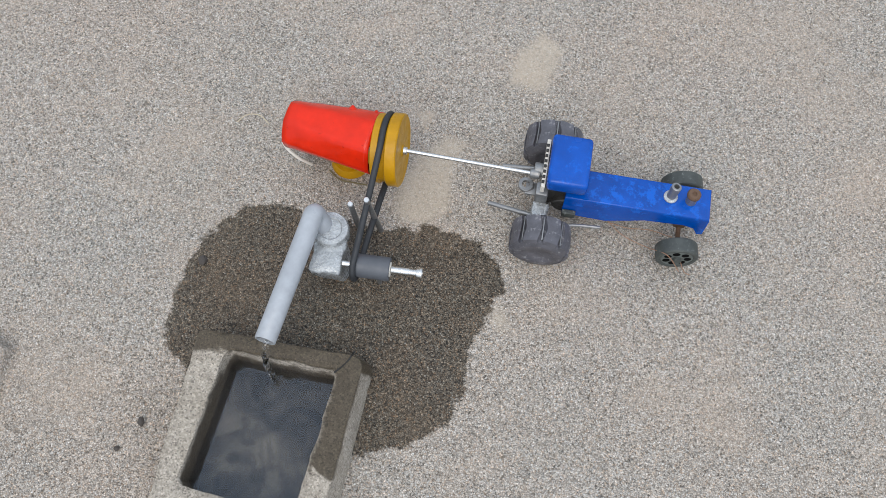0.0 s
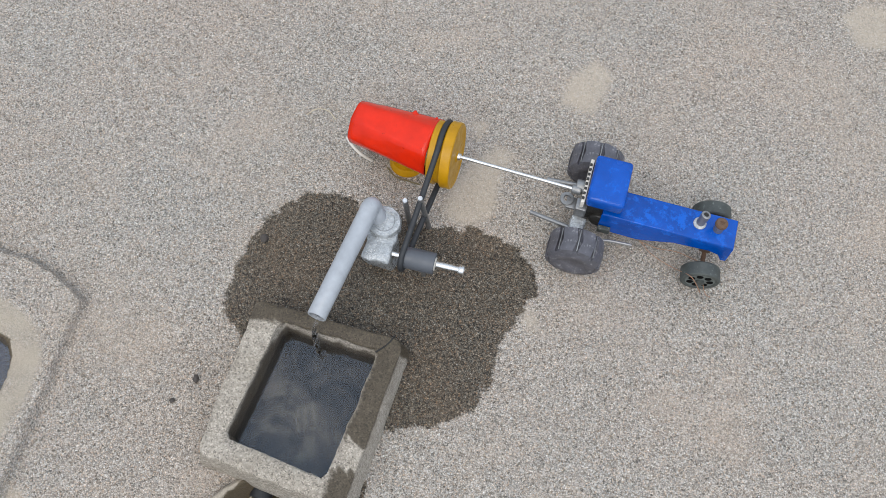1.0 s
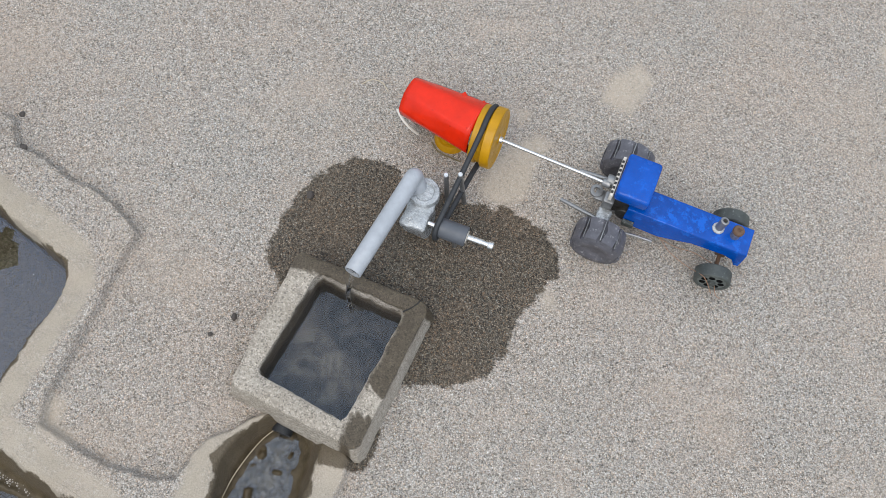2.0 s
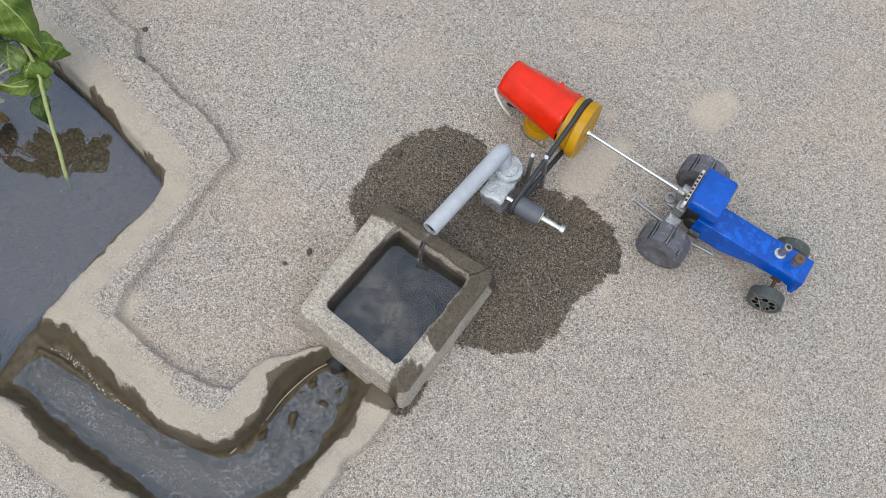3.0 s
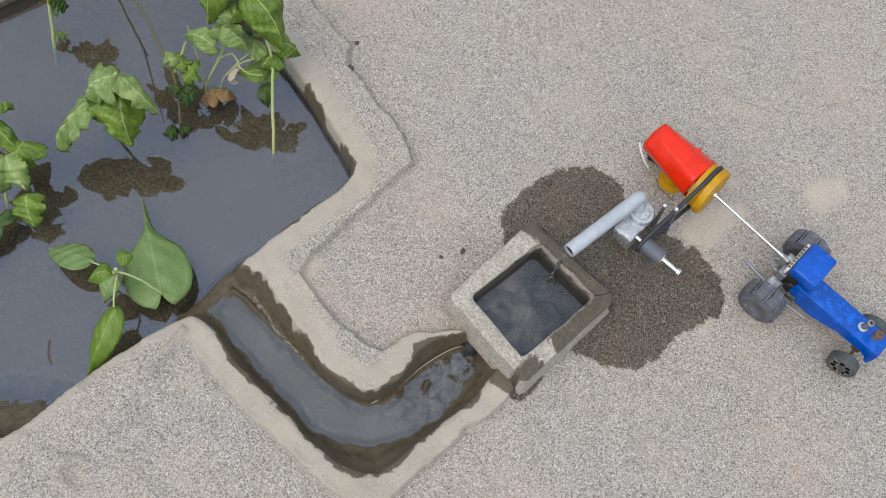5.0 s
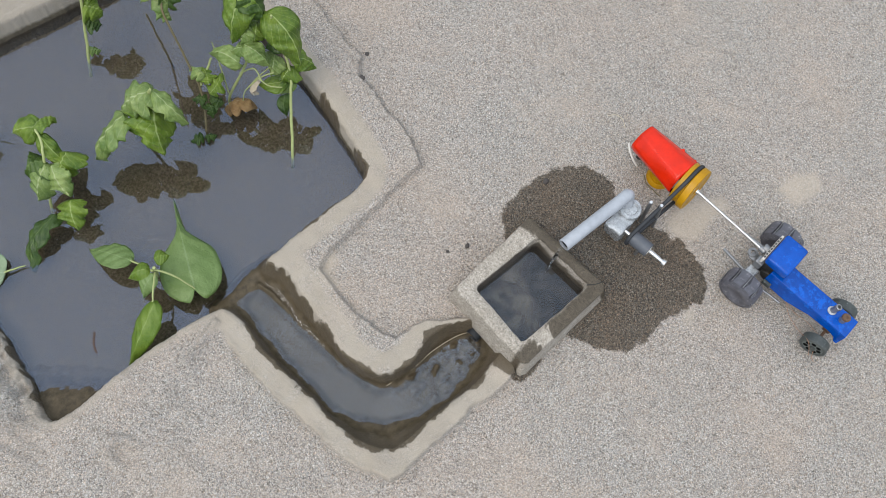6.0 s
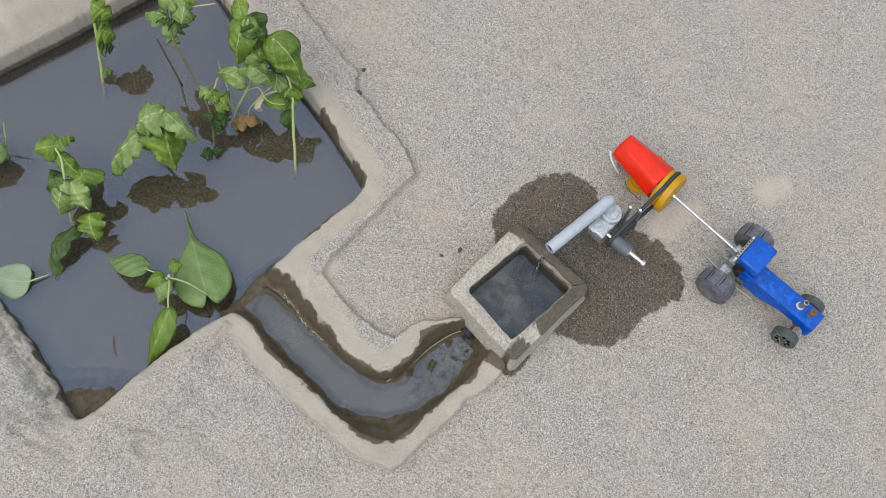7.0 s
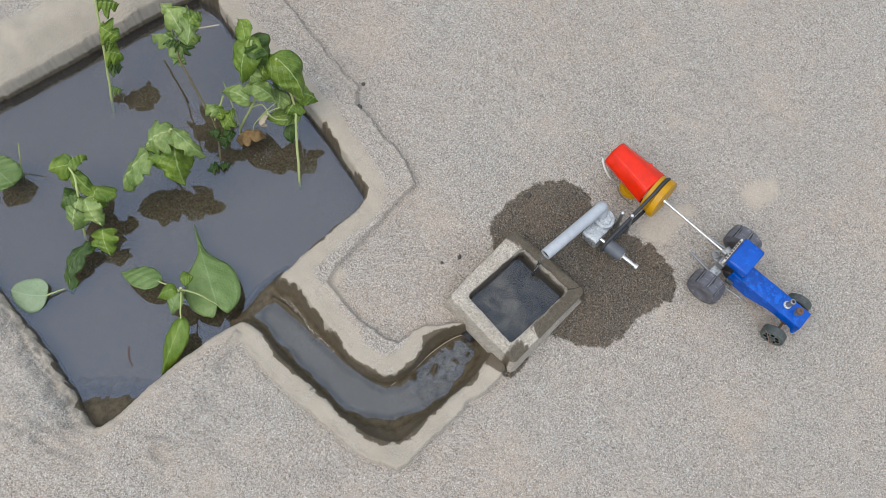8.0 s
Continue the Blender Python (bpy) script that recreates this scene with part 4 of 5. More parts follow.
        for i in range(6):
            a = radians(-14.5 + 29 * i / 5)
            rows.append([bm.verts.new((rr * math.cos(a + tw), rr * math.sin(a + tw), zz)) for rr, zz, tw in
                         ((r - 0.001, -w + 0.001, -0.05), (r + 0.0022, -w + 0.0025, -0.05), (r + 0.0030, 0, 0.05), (r + 0.0022, w - 0.0025, -0.05), (r - 0.001, w - 0.001, -0.05))])
        for a, b in zip(rows, rows[1:]):
            for k in range(4):
                bm.faces.new((a[k], a[k + 1], b[k + 1], b[k]))
            bm.faces.new((a[4], a[0], b[0], b[4]))
        bm.faces.new(rows[0])
        bm.faces.new(rows[-1])
        block = mesh_of("tread_block", bm, TYRE)
        for k in range(9):
            part("tread_block", block, None, tyre, "", pose(0, 0, 0, 0, 0, 40 * k))
        scuff = mesh_of("scuff", box((r + 0.0014, 0, 0), (0.0012, 0.0010, 2 * w - 0.007), 0.0003), DULL)
        for k in range(9):
            part("groove_strip", scuff, None, tyre, "pale worn strip in the groove", pose(0, 0, 0, 0, 0, 40 * k + 20))
        part("face_ring", lathe((0, 0, w - 0.0004), (0, 0, 1), [(0, 0.0158), (0.0009, 0.0162), (0.0009, 0.0172), (0, 0.0176)], 36), DULL, tyre, "pale scuffed ring on the wheel face")
        part("hub", lathe((0, 0, w - 0.002), (0, 0, 1), [(0.001, 0.0125), (0.0025, 0.0115), (0.0018, 0.0085), (0.0015, 0.0055), (0.0032, 0.005), (0.0036, 0.002), (0.0036, 0)], 28), TYRE, tyre, "dark worn hub")
        # dark discs paint the shade of slots in the hub
        for k in range(3):
            part("slot_shade", lathe((0.008 * math.cos(2.1 * k), 0.008 * math.sin(2.1 * k), w - 0.0008), (0, 0, 1), [(0, 0), (0, 0.0022), (0.0006, 0.0022), (0.0006, 0)], 14), RUBBER, tyre)
    part("front_axle", rod((0.1125, -0.034, 0.0170), (0.1125, 0.026, 0.0170), 0.0020), RUST, t, "rusty front axle")
    part("axle_post", box((0.1125, -0.005, 0.0270), (0.010, 0.013, 0.022), 0.0015), RUST, t, "rusty axle bracket")
    for y, face in ((-0.0335, -1), (0.0265, 1)):
        w, r = 0.0062, 0.0168
        tyre = part("front_wheel", lathe((0, 0, -w), (0, 0, 1), [(0.0010, 0.0125), (0, 0.0135), (0, r - 0.001), (0.001, r), (2 * w - 0.001, r), (2 * w, r - 0.001), (2 * w, 0.0135), (2 * w - 0.001, 0.0125), (0.001, 0.0125)], 40),
                    GREENISH, t, "dark greenish plastic wheel with holes", pose(0.1125, y, 0.0172, 90 if face < 0 else -90, 0, 7))
        part("hub", lathe((0, 0, -w + 0.001), (0, 0, 1), [(0, 0), (0, 0.0042), (2 * w + 0.001, 0.0036), (2 * w + 0.001, 0)], 20), GREENISH, tyre)
        part("plate", lathe((0, 0, w - 0.0020), (0, 0, 1), [(0, 0), (0, 0.0127), (0.0014, 0.0127), (0.0014, 0)], 32), DISC, tyre, "grey-green disc with painted round holes")
        # flat black discs paint the shade of the holes; the plate is solid
        hole_shade = mesh_of("hole_shade", lathe((0.0086, 0, w - 0.0009), (0, 0, 1), [(0.0006, 0), (0.0006, 0.0028), (0.0003, 0.0030)], 16), BLACK)
        for k in range(7):
            part("hole_shade", hole_shade, None, tyre, "black disc for the shade in a round wheel hole", pose(0, 0, 0, 0, 0, 360 / 7 * k))
        part("back_disc", lathe((0, 0, -w + 0.002), (0, 0, 1), [(0, 0), (0, 0.0126), (0.001, 0.0126), (0.001, 0)], 28), RUBBER, tyre)
    # stack, filler cap, link rods, wire
    part("stack_flange", lathe((0.0977, -0.0030, 0.0512), (0, 0, 1), [(0, 0), (0, 0.0055), (0.0012, 0.0055), (0.002, 0.0043), (0.002, 0)], 28), PUTTY, t, "pale steel washer")
    part("stack", lathe((0.0980, -0.0026, 0.0525), (0.10, 0.16, 1), [(0, 0.0038), (0.007, 0.0034), (0.0075, 0.0040), (0.0125, 0.0040), (0.013, 0.0034), (0.013, 0.0022), (0.008, 0.0020), (0.008, 0)], 20), DULL, t, "short steel exhaust stub")
    part("filler_stem", lathe((0.1135, -0.0040, 0.0510), (0, 0.05, 1), [(0, 0.0042), (0.009, 0.0038), (0.009, 0)], 18), DULL, t)
    part("filler_cap", lathe((0.1136, -0.0035, 0.0595), (0, 0.05, 1), [(0, 0), (0, 0.0048), (0.0008, 0.0053), (0.003, 0.0053), (0.0042, 0.0044), (0.0042, 0.002), (0.003, 0.0015), (0.003, 0)], 24), RUST, t, "rusty brown cap")
    part("link_rod", rod((-0.0430, -0.0185, 0.022), (-0.003, -0.0280, 0.030), 0.0019), DULL, t, "grey steel link rod")
    part("link_rod", rod((-0.0360, 0.0170, 0.022), (-0.004, 0.0150, 0.030), 0.0019), DULL, t, "grey steel link rod")
    part("side_rod", sweep(smooth_path([(0.004, -0.0290, 0.026), (0.014, -0.0300, 0.024), (0.030, -0.0262, 0.022), (0.0495, -0.0245, 0.021)], 6), 0.0014), DULL, t, "thin bent steel rod")
    part("wire", sweep(smooth_path([(0.055, -0.0190, 0.022), (0.072, -0.0185, 0.016), (0.088, -0.0190, 0.020), (0.100, -0.022, 0.022), (0.108, -0.030, 0.030), (0.120, -0.0440, 0.010), (0.127, -0.0450, 0.003)], 6), 0.00038, seg=6), COPPER, t, "loose copper wire")
    part("wire", sweep(smooth_path([(0.055, -0.0180, 0.022), (0.070, -0.0220, 0.008), (0.090, -0.0300, 0.010), (0.103, -0.0430, 0.030), (0.1165, -0.0475, 0.012)], 6), 0.00038, seg=6), COPPER, t, "loose copper wire")
    return t


build_tractor()


# ---- plants in the pond ----
def leaf_mesh(base, tip, width, kind, seed, curl):
    rng = random.Random(seed)
    base, tip = Vector(base), Vector(tip)
    d = tip - base
    n = d.length
    d.normalize()
    side = d.cross(Vector((0, 0, 1)))
    side = side.normalized() if side.length > 0.05 else Vector((1, 0, 0))
    side = (side + Vector((0, 0, rng.uniform(-0.45, 0.45)))).normalized()
    upv = side.cross(d).normalized()
    rows, cols = 34, 12
    bm = bmesh.new()
    uvl = bm.loops.layers.uv.new("UVMap")
    grid, ph = [], rng.uniform(0, 6)
    fold_a, fold_b = rng.uniform(0.04, 0.34), rng.uniform(0.04, 0.34)
    calm = kind in ("heart", "round", "smooth")
    ruffle, crumple = (0.02, 0.05) if calm else (0.08, 0.13)
    bend = rng.uniform(-0.10, 0.10)
    for i in range(rows + 1):
        u = i / rows
        if kind == "heart":
            w = float(np.interp(u, (0, 0.03, 0.08, 0.15, 0.24, 0.34, 0.43, 0.51, 0.57, 0.63, 0.72, 1.0), (0.30, 0.60, 0.84, 0.98, 1.0, 0.95, 0.78, 0.52, 0.28, 0.15, 0.09, 0.03)))
        else:
            w = math.sin(math.pi * u ** (0.62 if kind == "plain" else 0.68)) ** (0.52 if kind in ("round", "lobed") else 0.74) * (1 if kind == "round" else 1 - 0.35 * u ** 2.5)
        row = []
        for k in range(cols + 1):
            s = 2 * k / cols - 1
            edge = 1.0
            if kind == "lobed":
                edge = 1 - (0.36 * (1 - abs(math.sin(u * 9 + ph))) ** 1.5 + 0.08 * (1 - abs(math.sin(u * 27 + ph)))) * abs(s) ** 2.2
            elif kind == "cut":
                edge = 1 - 0.70 * (1 - abs(math.sin(u * 7.5 + ph))) * abs(s) ** 1.3
            x = s * w * width / 2 * edge + bend * n * math.sin(math.pi * u) * (0 if kind == "heart" else 1)
            z = -abs(s) ** (1.15 if kind == "plain" else 1.5) * width * (fold_a if s < 0 else fold_b) * curl + math.sin(math.pi * u) * n * 0.10 * curl - (u ** 3) * n * 0.10 * curl
            z += min(1.0, curl) * ruffle * width * math.sin(u * 15 + s * 2.5 + ph) * abs(s) ** 1.5 + min(1.0, curl) * 0.03 * width * math.sin(u * 31 + s * 7 + ph) + rng.uniform(-1, 1) * 0.004 * width
            back = 0.12 * n * abs(s) ** 0.8 * (1 - 0.35 * abs(s) ** 3) * (1 - u) ** 5 if kind == "heart" else 0.0
            q = base + d * (u * n) + side * x
            z += crumple * width * noise.noise(q * (2.8 / width) + Vector((seed, 0, 0))) * (0.35 + abs(s)) * min(1.0, curl)
            row.append(bm.verts.new(base + d * (u * n - back) + side * x + upv * z))
        grid.append(row)
    for i in range(rows):
        for k in range(cols):
            f = bm.faces.new((grid[i][k], grid[i][k + 1], grid[i + 1][k + 1], grid[i + 1][k]))
            for lp, (a, b) in zip(f.loops, ((k, i), (k + 1, i), (k + 1, i + 1), (k, i + 1))):
                lp[uvl].uv = (a / cols, b / rows)
    return bm


def add_leaf(plant, base, tip, width, kind, mat, seed, curl=1.0, label="", name="leaf"):
    o = plant.matrix_basis.translation
    me = leaf_mesh(Vector(base) - o, Vector(tip) - o, width, kind, seed, curl)
    ob = part(name, me, mat, plant, label)
    sol = ob.modifiers.new("thick", "SOLIDIFY")
    sol.thickness, sol.offset = 0.0004, 0
    return ob


def add_stem(plant, pts, r, mat, taper=0.7, name="stem"):
    o = plant.matrix_basis.translation
    path = smooth_path([Vector(p) - o for p in pts], 7)
    for k, p in enumerate(path[1:-1]):
        p += noise.noise_vector(Vector((k * 0.7, r * 900, p.x * 20))) * r * 0.5
    return part(name, sweep(path, r, seg=9, up=(0.3, 0.5, 0.8), taper=taper), mat, plant)


def plant(name, base, label):
    return thing(name, Matrix.Translation(base), label, "plant", "seedlings in the pond")


bean = plant("seedling", (-0.444, 0.142, -0.045), "tall broad-leaved green seedling drooping over the pond's rim")
add_stem(bean, [(-0.442, 0.138, -0.045), (-0.444, 0.142, -0.025), (-0.470, 0.180, 0.030), (-0.487, 0.205, 0.067), (-0.508, 0.213, 0.115), (-0.512, 0.213, 0.150)], 0.0021, STEM)
add_stem(bean, [(-0.556, 0.157, -0.040), (-0.553, 0.159, 0.000), (-0.532, 0.182, 0.080), (-0.544, 0.195, 0.130), (-0.548, 0.212, 0.163)], 0.0020, STEM)
add_stem(bean, [(-0.540, 0.172, 0.050), (-0.520, 0.178, 0.072), (-0.505, 0.172, 0.066)], 0.0012, STEM, name="petiole")
for k, (b, e, w, m) in enumerate([
        ((-0.556, 0.209, 0.165), (-0.592, 0.237, 0.150), 0.021, LEAF),
        ((-0.552, 0.212, 0.165), (-0.543, 0.169, 0.115), 0.035, LEAF),
        ((-0.553, 0.213, 0.160), (-0.520, 0.211, 0.135), 0.038, DARK_LEAF),
        ((-0.515, 0.215, 0.150), (-0.464, 0.204, 0.095), 0.041, LEAF),
        ((-0.485, 0.214, 0.085), (-0.462, 0.230, 0.060), 0.024, LEAF),
        ((-0.531, 0.166, 0.090), (-0.578, 0.160, 0.078), 0.023, PALE_LEAF),
        ((-0.532, 0.182, 0.110), (-0.499, 0.186, 0.090), 0.026, PALE_LEAF),
        ((-0.527, 0.183, 0.105), (-0.548, 0.170, 0.095), 0.017, PALE_LEAF)]):
    add_leaf(bean, b, e, w * 1.15, "plain", m, 10 + k, 1.2)
for k, (b, e, w, m) in enumerate([
        ((-0.530, 0.205, 0.125), (-0.528, 0.191, 0.100), 0.023, LEAF),
        ((-0.541, 0.199, 0.120), (-0.539, 0.180, 0.105), 0.020, PALE_LEAF),
        ((-0.487, 0.201, 0.045), (-0.520, 0.176, 0.040), 0.021, LEAF),
        ((-0.487, 0.204, 0.045), (-0.489, 0.184, 0.030), 0.018, PALE_LEAF),
        ((-0.508, 0.204, 0.080), (-0.503, 0.184, 0.060), 0.024, PALE_LEAF),
        ((-0.489, 0.192, 0.020), (-0.476, 0.175, 0.000), 0.014, DARK_LEAF),
        ((-0.511, 0.224, 0.100), (-0.525, 0.204, 0.080), 0.026, DARK_LEAF),
        ((-0.488, 0.206, 0.070), (-0.493, 0.189, 0.050), 0.023, LEAF)]):
    add_leaf(bean, b, e, w * 1.35, "plain", m, 20 + k, 1.3)
for pts in ([(-0.500, 0.190, 0.066), (-0.512, 0.176, 0.060), (-0.528, 0.163, 0.030), (-0.536, 0.160, -0.012)], [(-0.528, 0.170, 0.030), (-0.516, 0.180, 0.056), (-0.506, 0.196, 0.070)],
            [(-0.556, 0.160, 0.000), (-0.566, 0.166, 0.040), (-0.585, 0.178, 0.070)], [(-0.512, 0.174, 0.064), (-0.498, 0.176, 0.056), (-0.486, 0.186, 0.050)]):
    add_stem(bean, pts, 0.0010, STEM, name="petiole")
dry = plant("withered_leaf", (-0.540, 0.155, -0.03), "withered brown leaf hanging low over the water")
add_leaf(dry, (-0.526, 0.166, 0.004), (-0.560, 0.146, -0.018), 0.040, "cut", DRY_LEAF, 31, 1.6)
add_leaf(dry, (-0.519, 0.176, 0.045), (-0.524, 0.166, 0.018), 0.016, "plain", STRAW, 32, 1.6, "dry pale scrap")

lobed = plant("seedling", (-0.628, 0.057, -0.045), "young seedling with large drooping lobed pale green leaves")
add_stem(lobed, [(-0.632, 0.055, -0.045), (-0.626, 0.057, -0.020), (-0.604, 0.060, 0.050), (-0.592, 0.064, 0.085), (-0.581, 0.070, 0.112)], 0.0022, STEM)
for k, (b, e, w, m) in enumerate([
        ((-0.585, 0.069, 0.105), (-0.612, 0.037, 0.078), 0.036, PALE_LEAF),
        ((-0.607, 0.041, 0.070), (-0.627, -0.017, 0.020), 0.040, PALE_LEAF),
        ((-0.584, 0.069, 0.085), (-0.544, 0.033, 0.040), 0.050, LEAF),
        ((-0.582, 0.073, 0.105), (-0.535, 0.077, 0.070), 0.020, PALE_LEAF),
        ((-0.599, 0.055, 0.060), (-0.606, 0.039, 0.040), 0.020, DARK_LEAF)]):
    add_leaf(lobed, b, e, w * 1.42, "lobed", m, 50 + k, 1.3)
add_stem(lobed, [(-0.583, 0.070, 0.105), (-0.589, 0.055, 0.085), (-0.605, 0.037, 0.050)], 0.0014, STEM, name="petiole")

cress = plant("seedling", (-0.556, 0.108, -0.045), "long-stemmed seedling with a tuft of cut leaves")
add_stem(cress, [(-0.552, 0.100, -0.045), (-0.556, 0.108, -0.025), (-0.574, 0.132, 0.022), (-0.597, 0.143, 0.060), (-0.633, 0.158, 0.120), (-0.640, 0.175, 0.130)], 0.0017, BROWN_STEM)
add_stem(cress, [(-0.578, 0.137, 0.030), (-0.577, 0.150, 0.045), (-0.576, 0.163, 0.062)], 0.0018, STEM)
add_stem(cress, [(-0.659, 0.164, -0.045), (-0.657, 0.161, -0.025), (-0.651, 0.152, 0.048), (-0.645, 0.143, 0.120)], 0.0016, BROWN_STEM)
add_stem(cress, [(-0.640, 0.190, 0.132), (-0.630, 0.208, 0.126), (-0.617, 0.226, 0.120)], 0.0012, STRAW, name="twig")
for k, (b, e, w, m) in enumerate([
        ((-0.645, 0.184, 0.130), (-0.701, 0.206, 0.130), 0.048, PALE_LEAF), ((-0.628, 0.174, 0.130), (-0.662, 0.221, 0.140), 0.036, PALE_LEAF),
        ((-0.632, 0.167, 0.125), (-0.691, 0.173, 0.110), 0.038, PALE_LEAF), ((-0.640, 0.158, 0.120), (-0.625, 0.163, 0.100), 0.030, PALE_LEAF),
        ((-0.634, 0.180, 0.130), (-0.629, 0.202, 0.118), 0.036, LEAF), ((-0.636, 0.169, 0.130), (-0.650, 0.158, 0.140), 0.030, DARK_LEAF),
        ((-0.641, 0.197, 0.140), (-0.641, 0.222, 0.140), 0.032, LEAF), ((-0.632, 0.165, 0.120), (-0.640, 0.190, 0.128), 0.034, DARK_LEAF)]):
    add_leaf(cress, b, e, w * 0.9, "cut", m, 70 + k, 1.2)
for k, (b, e, w, m) in enumerate([
        ((-0.573, 0.144, 0.050), (-0.596, 0.143, 0.050), 0.020, PALE_LEAF),
        ((-0.562, 0.134, 0.030), (-0.560, 0.160, 0.045), 0.021, LEAF),
        ((-0.565, 0.128, 0.020), (-0.582, 0.121, 0.015), 0.017, DARK_LEAF),
        ((-0.562, 0.128, 0.015), (-0.547, 0.118, 0.005), 0.015, DARK_LEAF),
        ((-0.553, 0.098, -0.018), (-0.563, 0.084, -0.021), 0.015, DARK_LEAF),
        ((-0.551, 0.099, -0.018), (-0.541, 0.111, -0.021), 0.014, DARK_LEAF),
        ((-0.566, 0.140, 0.040), (-0.581, 0.151, 0.052), 0.020, LEAF),
        ((-0.560, 0.135, 0.020), (-0.549, 0.145, 0.005), 0.018, DARK_LEAF)]):
    add_leaf(cress, b, e, w * 1.4, "cut", m, 90 + k, 1.0)

left = plant("seedling", (-0.645, -0.085, -0.045), "leaning seedling with crinkled green leaves, one trailing in the water")
add_stem(left, [(-0.642, -0.090, -0.045), (-0.645, -0.085, -0.025), (-0.655, -0.055, 0.045), (-0.668, -0.040, 0.056), (-0.681, -0.033, 0.061)], 0.0020, STEM)
add_stem(left, [(-0.653, -0.060, 0.035), (-0.632, -0.064, 0.034), (-0.613, -0.069, 0.025)], 0.0012, STEM, name="petiole")
for k, (b, e, w, m) in enumerate([
        ((-0.684, -0.031, 0.062), (-0.713, -0.052, 0.045), 0.027, LEAF),
        ((-0.684, -0.033, 0.062), (-0.682, -0.003, 0.052), 0.018, LEAF),
        ((-0.675, -0.035, 0.058), (-0.630, -0.038, 0.030), 0.017, LEAF),
        ((-0.655, -0.055, 0.045), (-0.673, -0.078, 0.035), 0.029, DARK_LEAF),
        ((-0.639, -0.032, 0.050), (-0.630, -0.058, 0.036), 0.032, LEAF)]):
    add_leaf(left, b, e, w * 1.35, "plain", m, 110 + k, 1.5)
for k, (b, e, w, m) in enumerate([
        ((-0.650, -0.058, 0.045), (-0.641, -0.097, 0.020), 0.036, PALE_LEAF),
        ((-0.644, -0.055, 0.046), (-0.611, -0.071, 0.022), 0.033, PALE_LEAF),
        ((-0.609, -0.072, 0.022), (-0.584, -0.095, 0.004), 0.033, LEAF),
        ((-0.621, -0.092, 0.000), (-0.611, -0.164, -0.022), 0.026, DARK_LEAF)]):
    add_leaf(left, b, e, w * 1.25, "lobed", m, 120 + k, 1.2)

vine = plant("seedling", (-0.481, -0.081, -0.045), "low vine cutting with smooth heart-shaped green leaves")
add_stem(vine, [(-0.490, -0.078, -0.045), (-0.481, -0.081, -0.025), (-0.472, -0.084, 0.020), (-0.465, -0.086, 0.046)], 0.0026, STEM)
for pts in ([(-0.467, -0.086, 0.035), (-0.448, -0.078, 0.028), (-0.425, -0.073, 0.006)], [(-0.469, -0.088, 0.030), (-0.488, -0.088, 0.022), (-0.508, -0.090, 0.010)],
            [(-0.466, -0.088, 0.030), (-0.455, -0.102, 0.036), (-0.446, -0.117, 0.030)]):
    add_stem(vine, pts, 0.0014, STEM, name="petiole")
for k, (b, e, w, kd, m) in enumerate([
        ((-0.424, -0.074, 0.005), (-0.532, 0.010, -0.020), 0.073, "heart", VINE_LEAF),
        ((-0.504, -0.089, 0.012), (-0.569, -0.102, -0.012), 0.036, "smooth", VINE_LEAF), ((-0.445, -0.115, 0.028), (-0.438, -0.191, -0.020), 0.031, "smooth", YOUNG_LEAF),
        ((-0.473, -0.077, 0.045), (-0.462, -0.064, 0.045), 0.020, "smooth", YOUNG_LEAF), ((-0.475, -0.090, 0.035), (-0.492, -0.110, 0.020), 0.024, "smooth", YOUNG_LEAF),
        ((-0.466, -0.091, 0.032), (-0.464, -0.119, 0.012), 0.022, "smooth", VINE_LEAF)]):
    add_leaf(vine, b, e, w, kd, m, 130 + k, 0.45 if kd == "heart" else 0.8)

pad = plant("floating_leaf", (-0.650, -0.190, -0.024), "pale round leaf lying flat on the pond water")
add_leaf(pad, (-0.629, -0.181, -0.0190), (-0.674, -0.201, -0.0190), 0.047, "round", PAD_LEAF, 151, 0.12)
add_stem(pad, [(-0.630, -0.182, -0.0188), (-0.624, -0.172, -0.0195), (-0.617, -0.161, -0.0210)], 0.0013, STEM)

tall = plant("seedling", (-0.743, 0.099, -0.045), "thin yellow-green stem with small cut leaves by the far bank")
add_stem(tall, [(-0.738, 0.090, -0.045), (-0.743, 0.099, -0.025), (-0.755, 0.128, 0.040), (-0.773, 0.165, 0.125), (-0.785, 0.190, 0.170)], 0.0022, STEM)
for k, (b, e, w, m) in enumerate([
        ((-0.764, 0.148, 0.090), (-0.735, 0.152, 0.080), 0.042, LEAF), ((-0.757, 0.133, 0.050), (-0.736, 0.145, 0.045), 0.040, LEAF),
        ((-0.754, 0.124, 0.030), (-0.738, 0.138, 0.020), 0.034, DARK_LEAF), ((-0.748, 0.107, -0.010), (-0.737, 0.120, -0.015), 0.020, PALE_LEAF),
        ((-0.772, 0.164, 0.120), (-0.752, 0.184, 0.110), 0.042, LEAF), ((-0.762, 0.141, 0.060), (-0.750, 0.153, 0.050), 0.030, LEAF),
        ((-0.780, 0.178, 0.140), (-0.800, 0.205, 0.140), 0.040, PALE_LEAF)]):
    add_leaf(tall, b, e, w, "cut", m, 160 + k, 1.0)

edge = plant("seedling", (-0.774, -0.060, -0.045), "seedling with one round bright green leaf and a bare stalk")
add_stem(edge, [(-0.772, -0.066, -0.045), (-0.774, -0.058, -0.020), (-0.775, -0.037, 0.032)], 0.0014, STEM)
add_leaf(edge, (-0.756, -0.084, 0.008), (-0.802, -0.070, 0.020), 0.050, "round", VINE_LEAF, 181, 1.0)
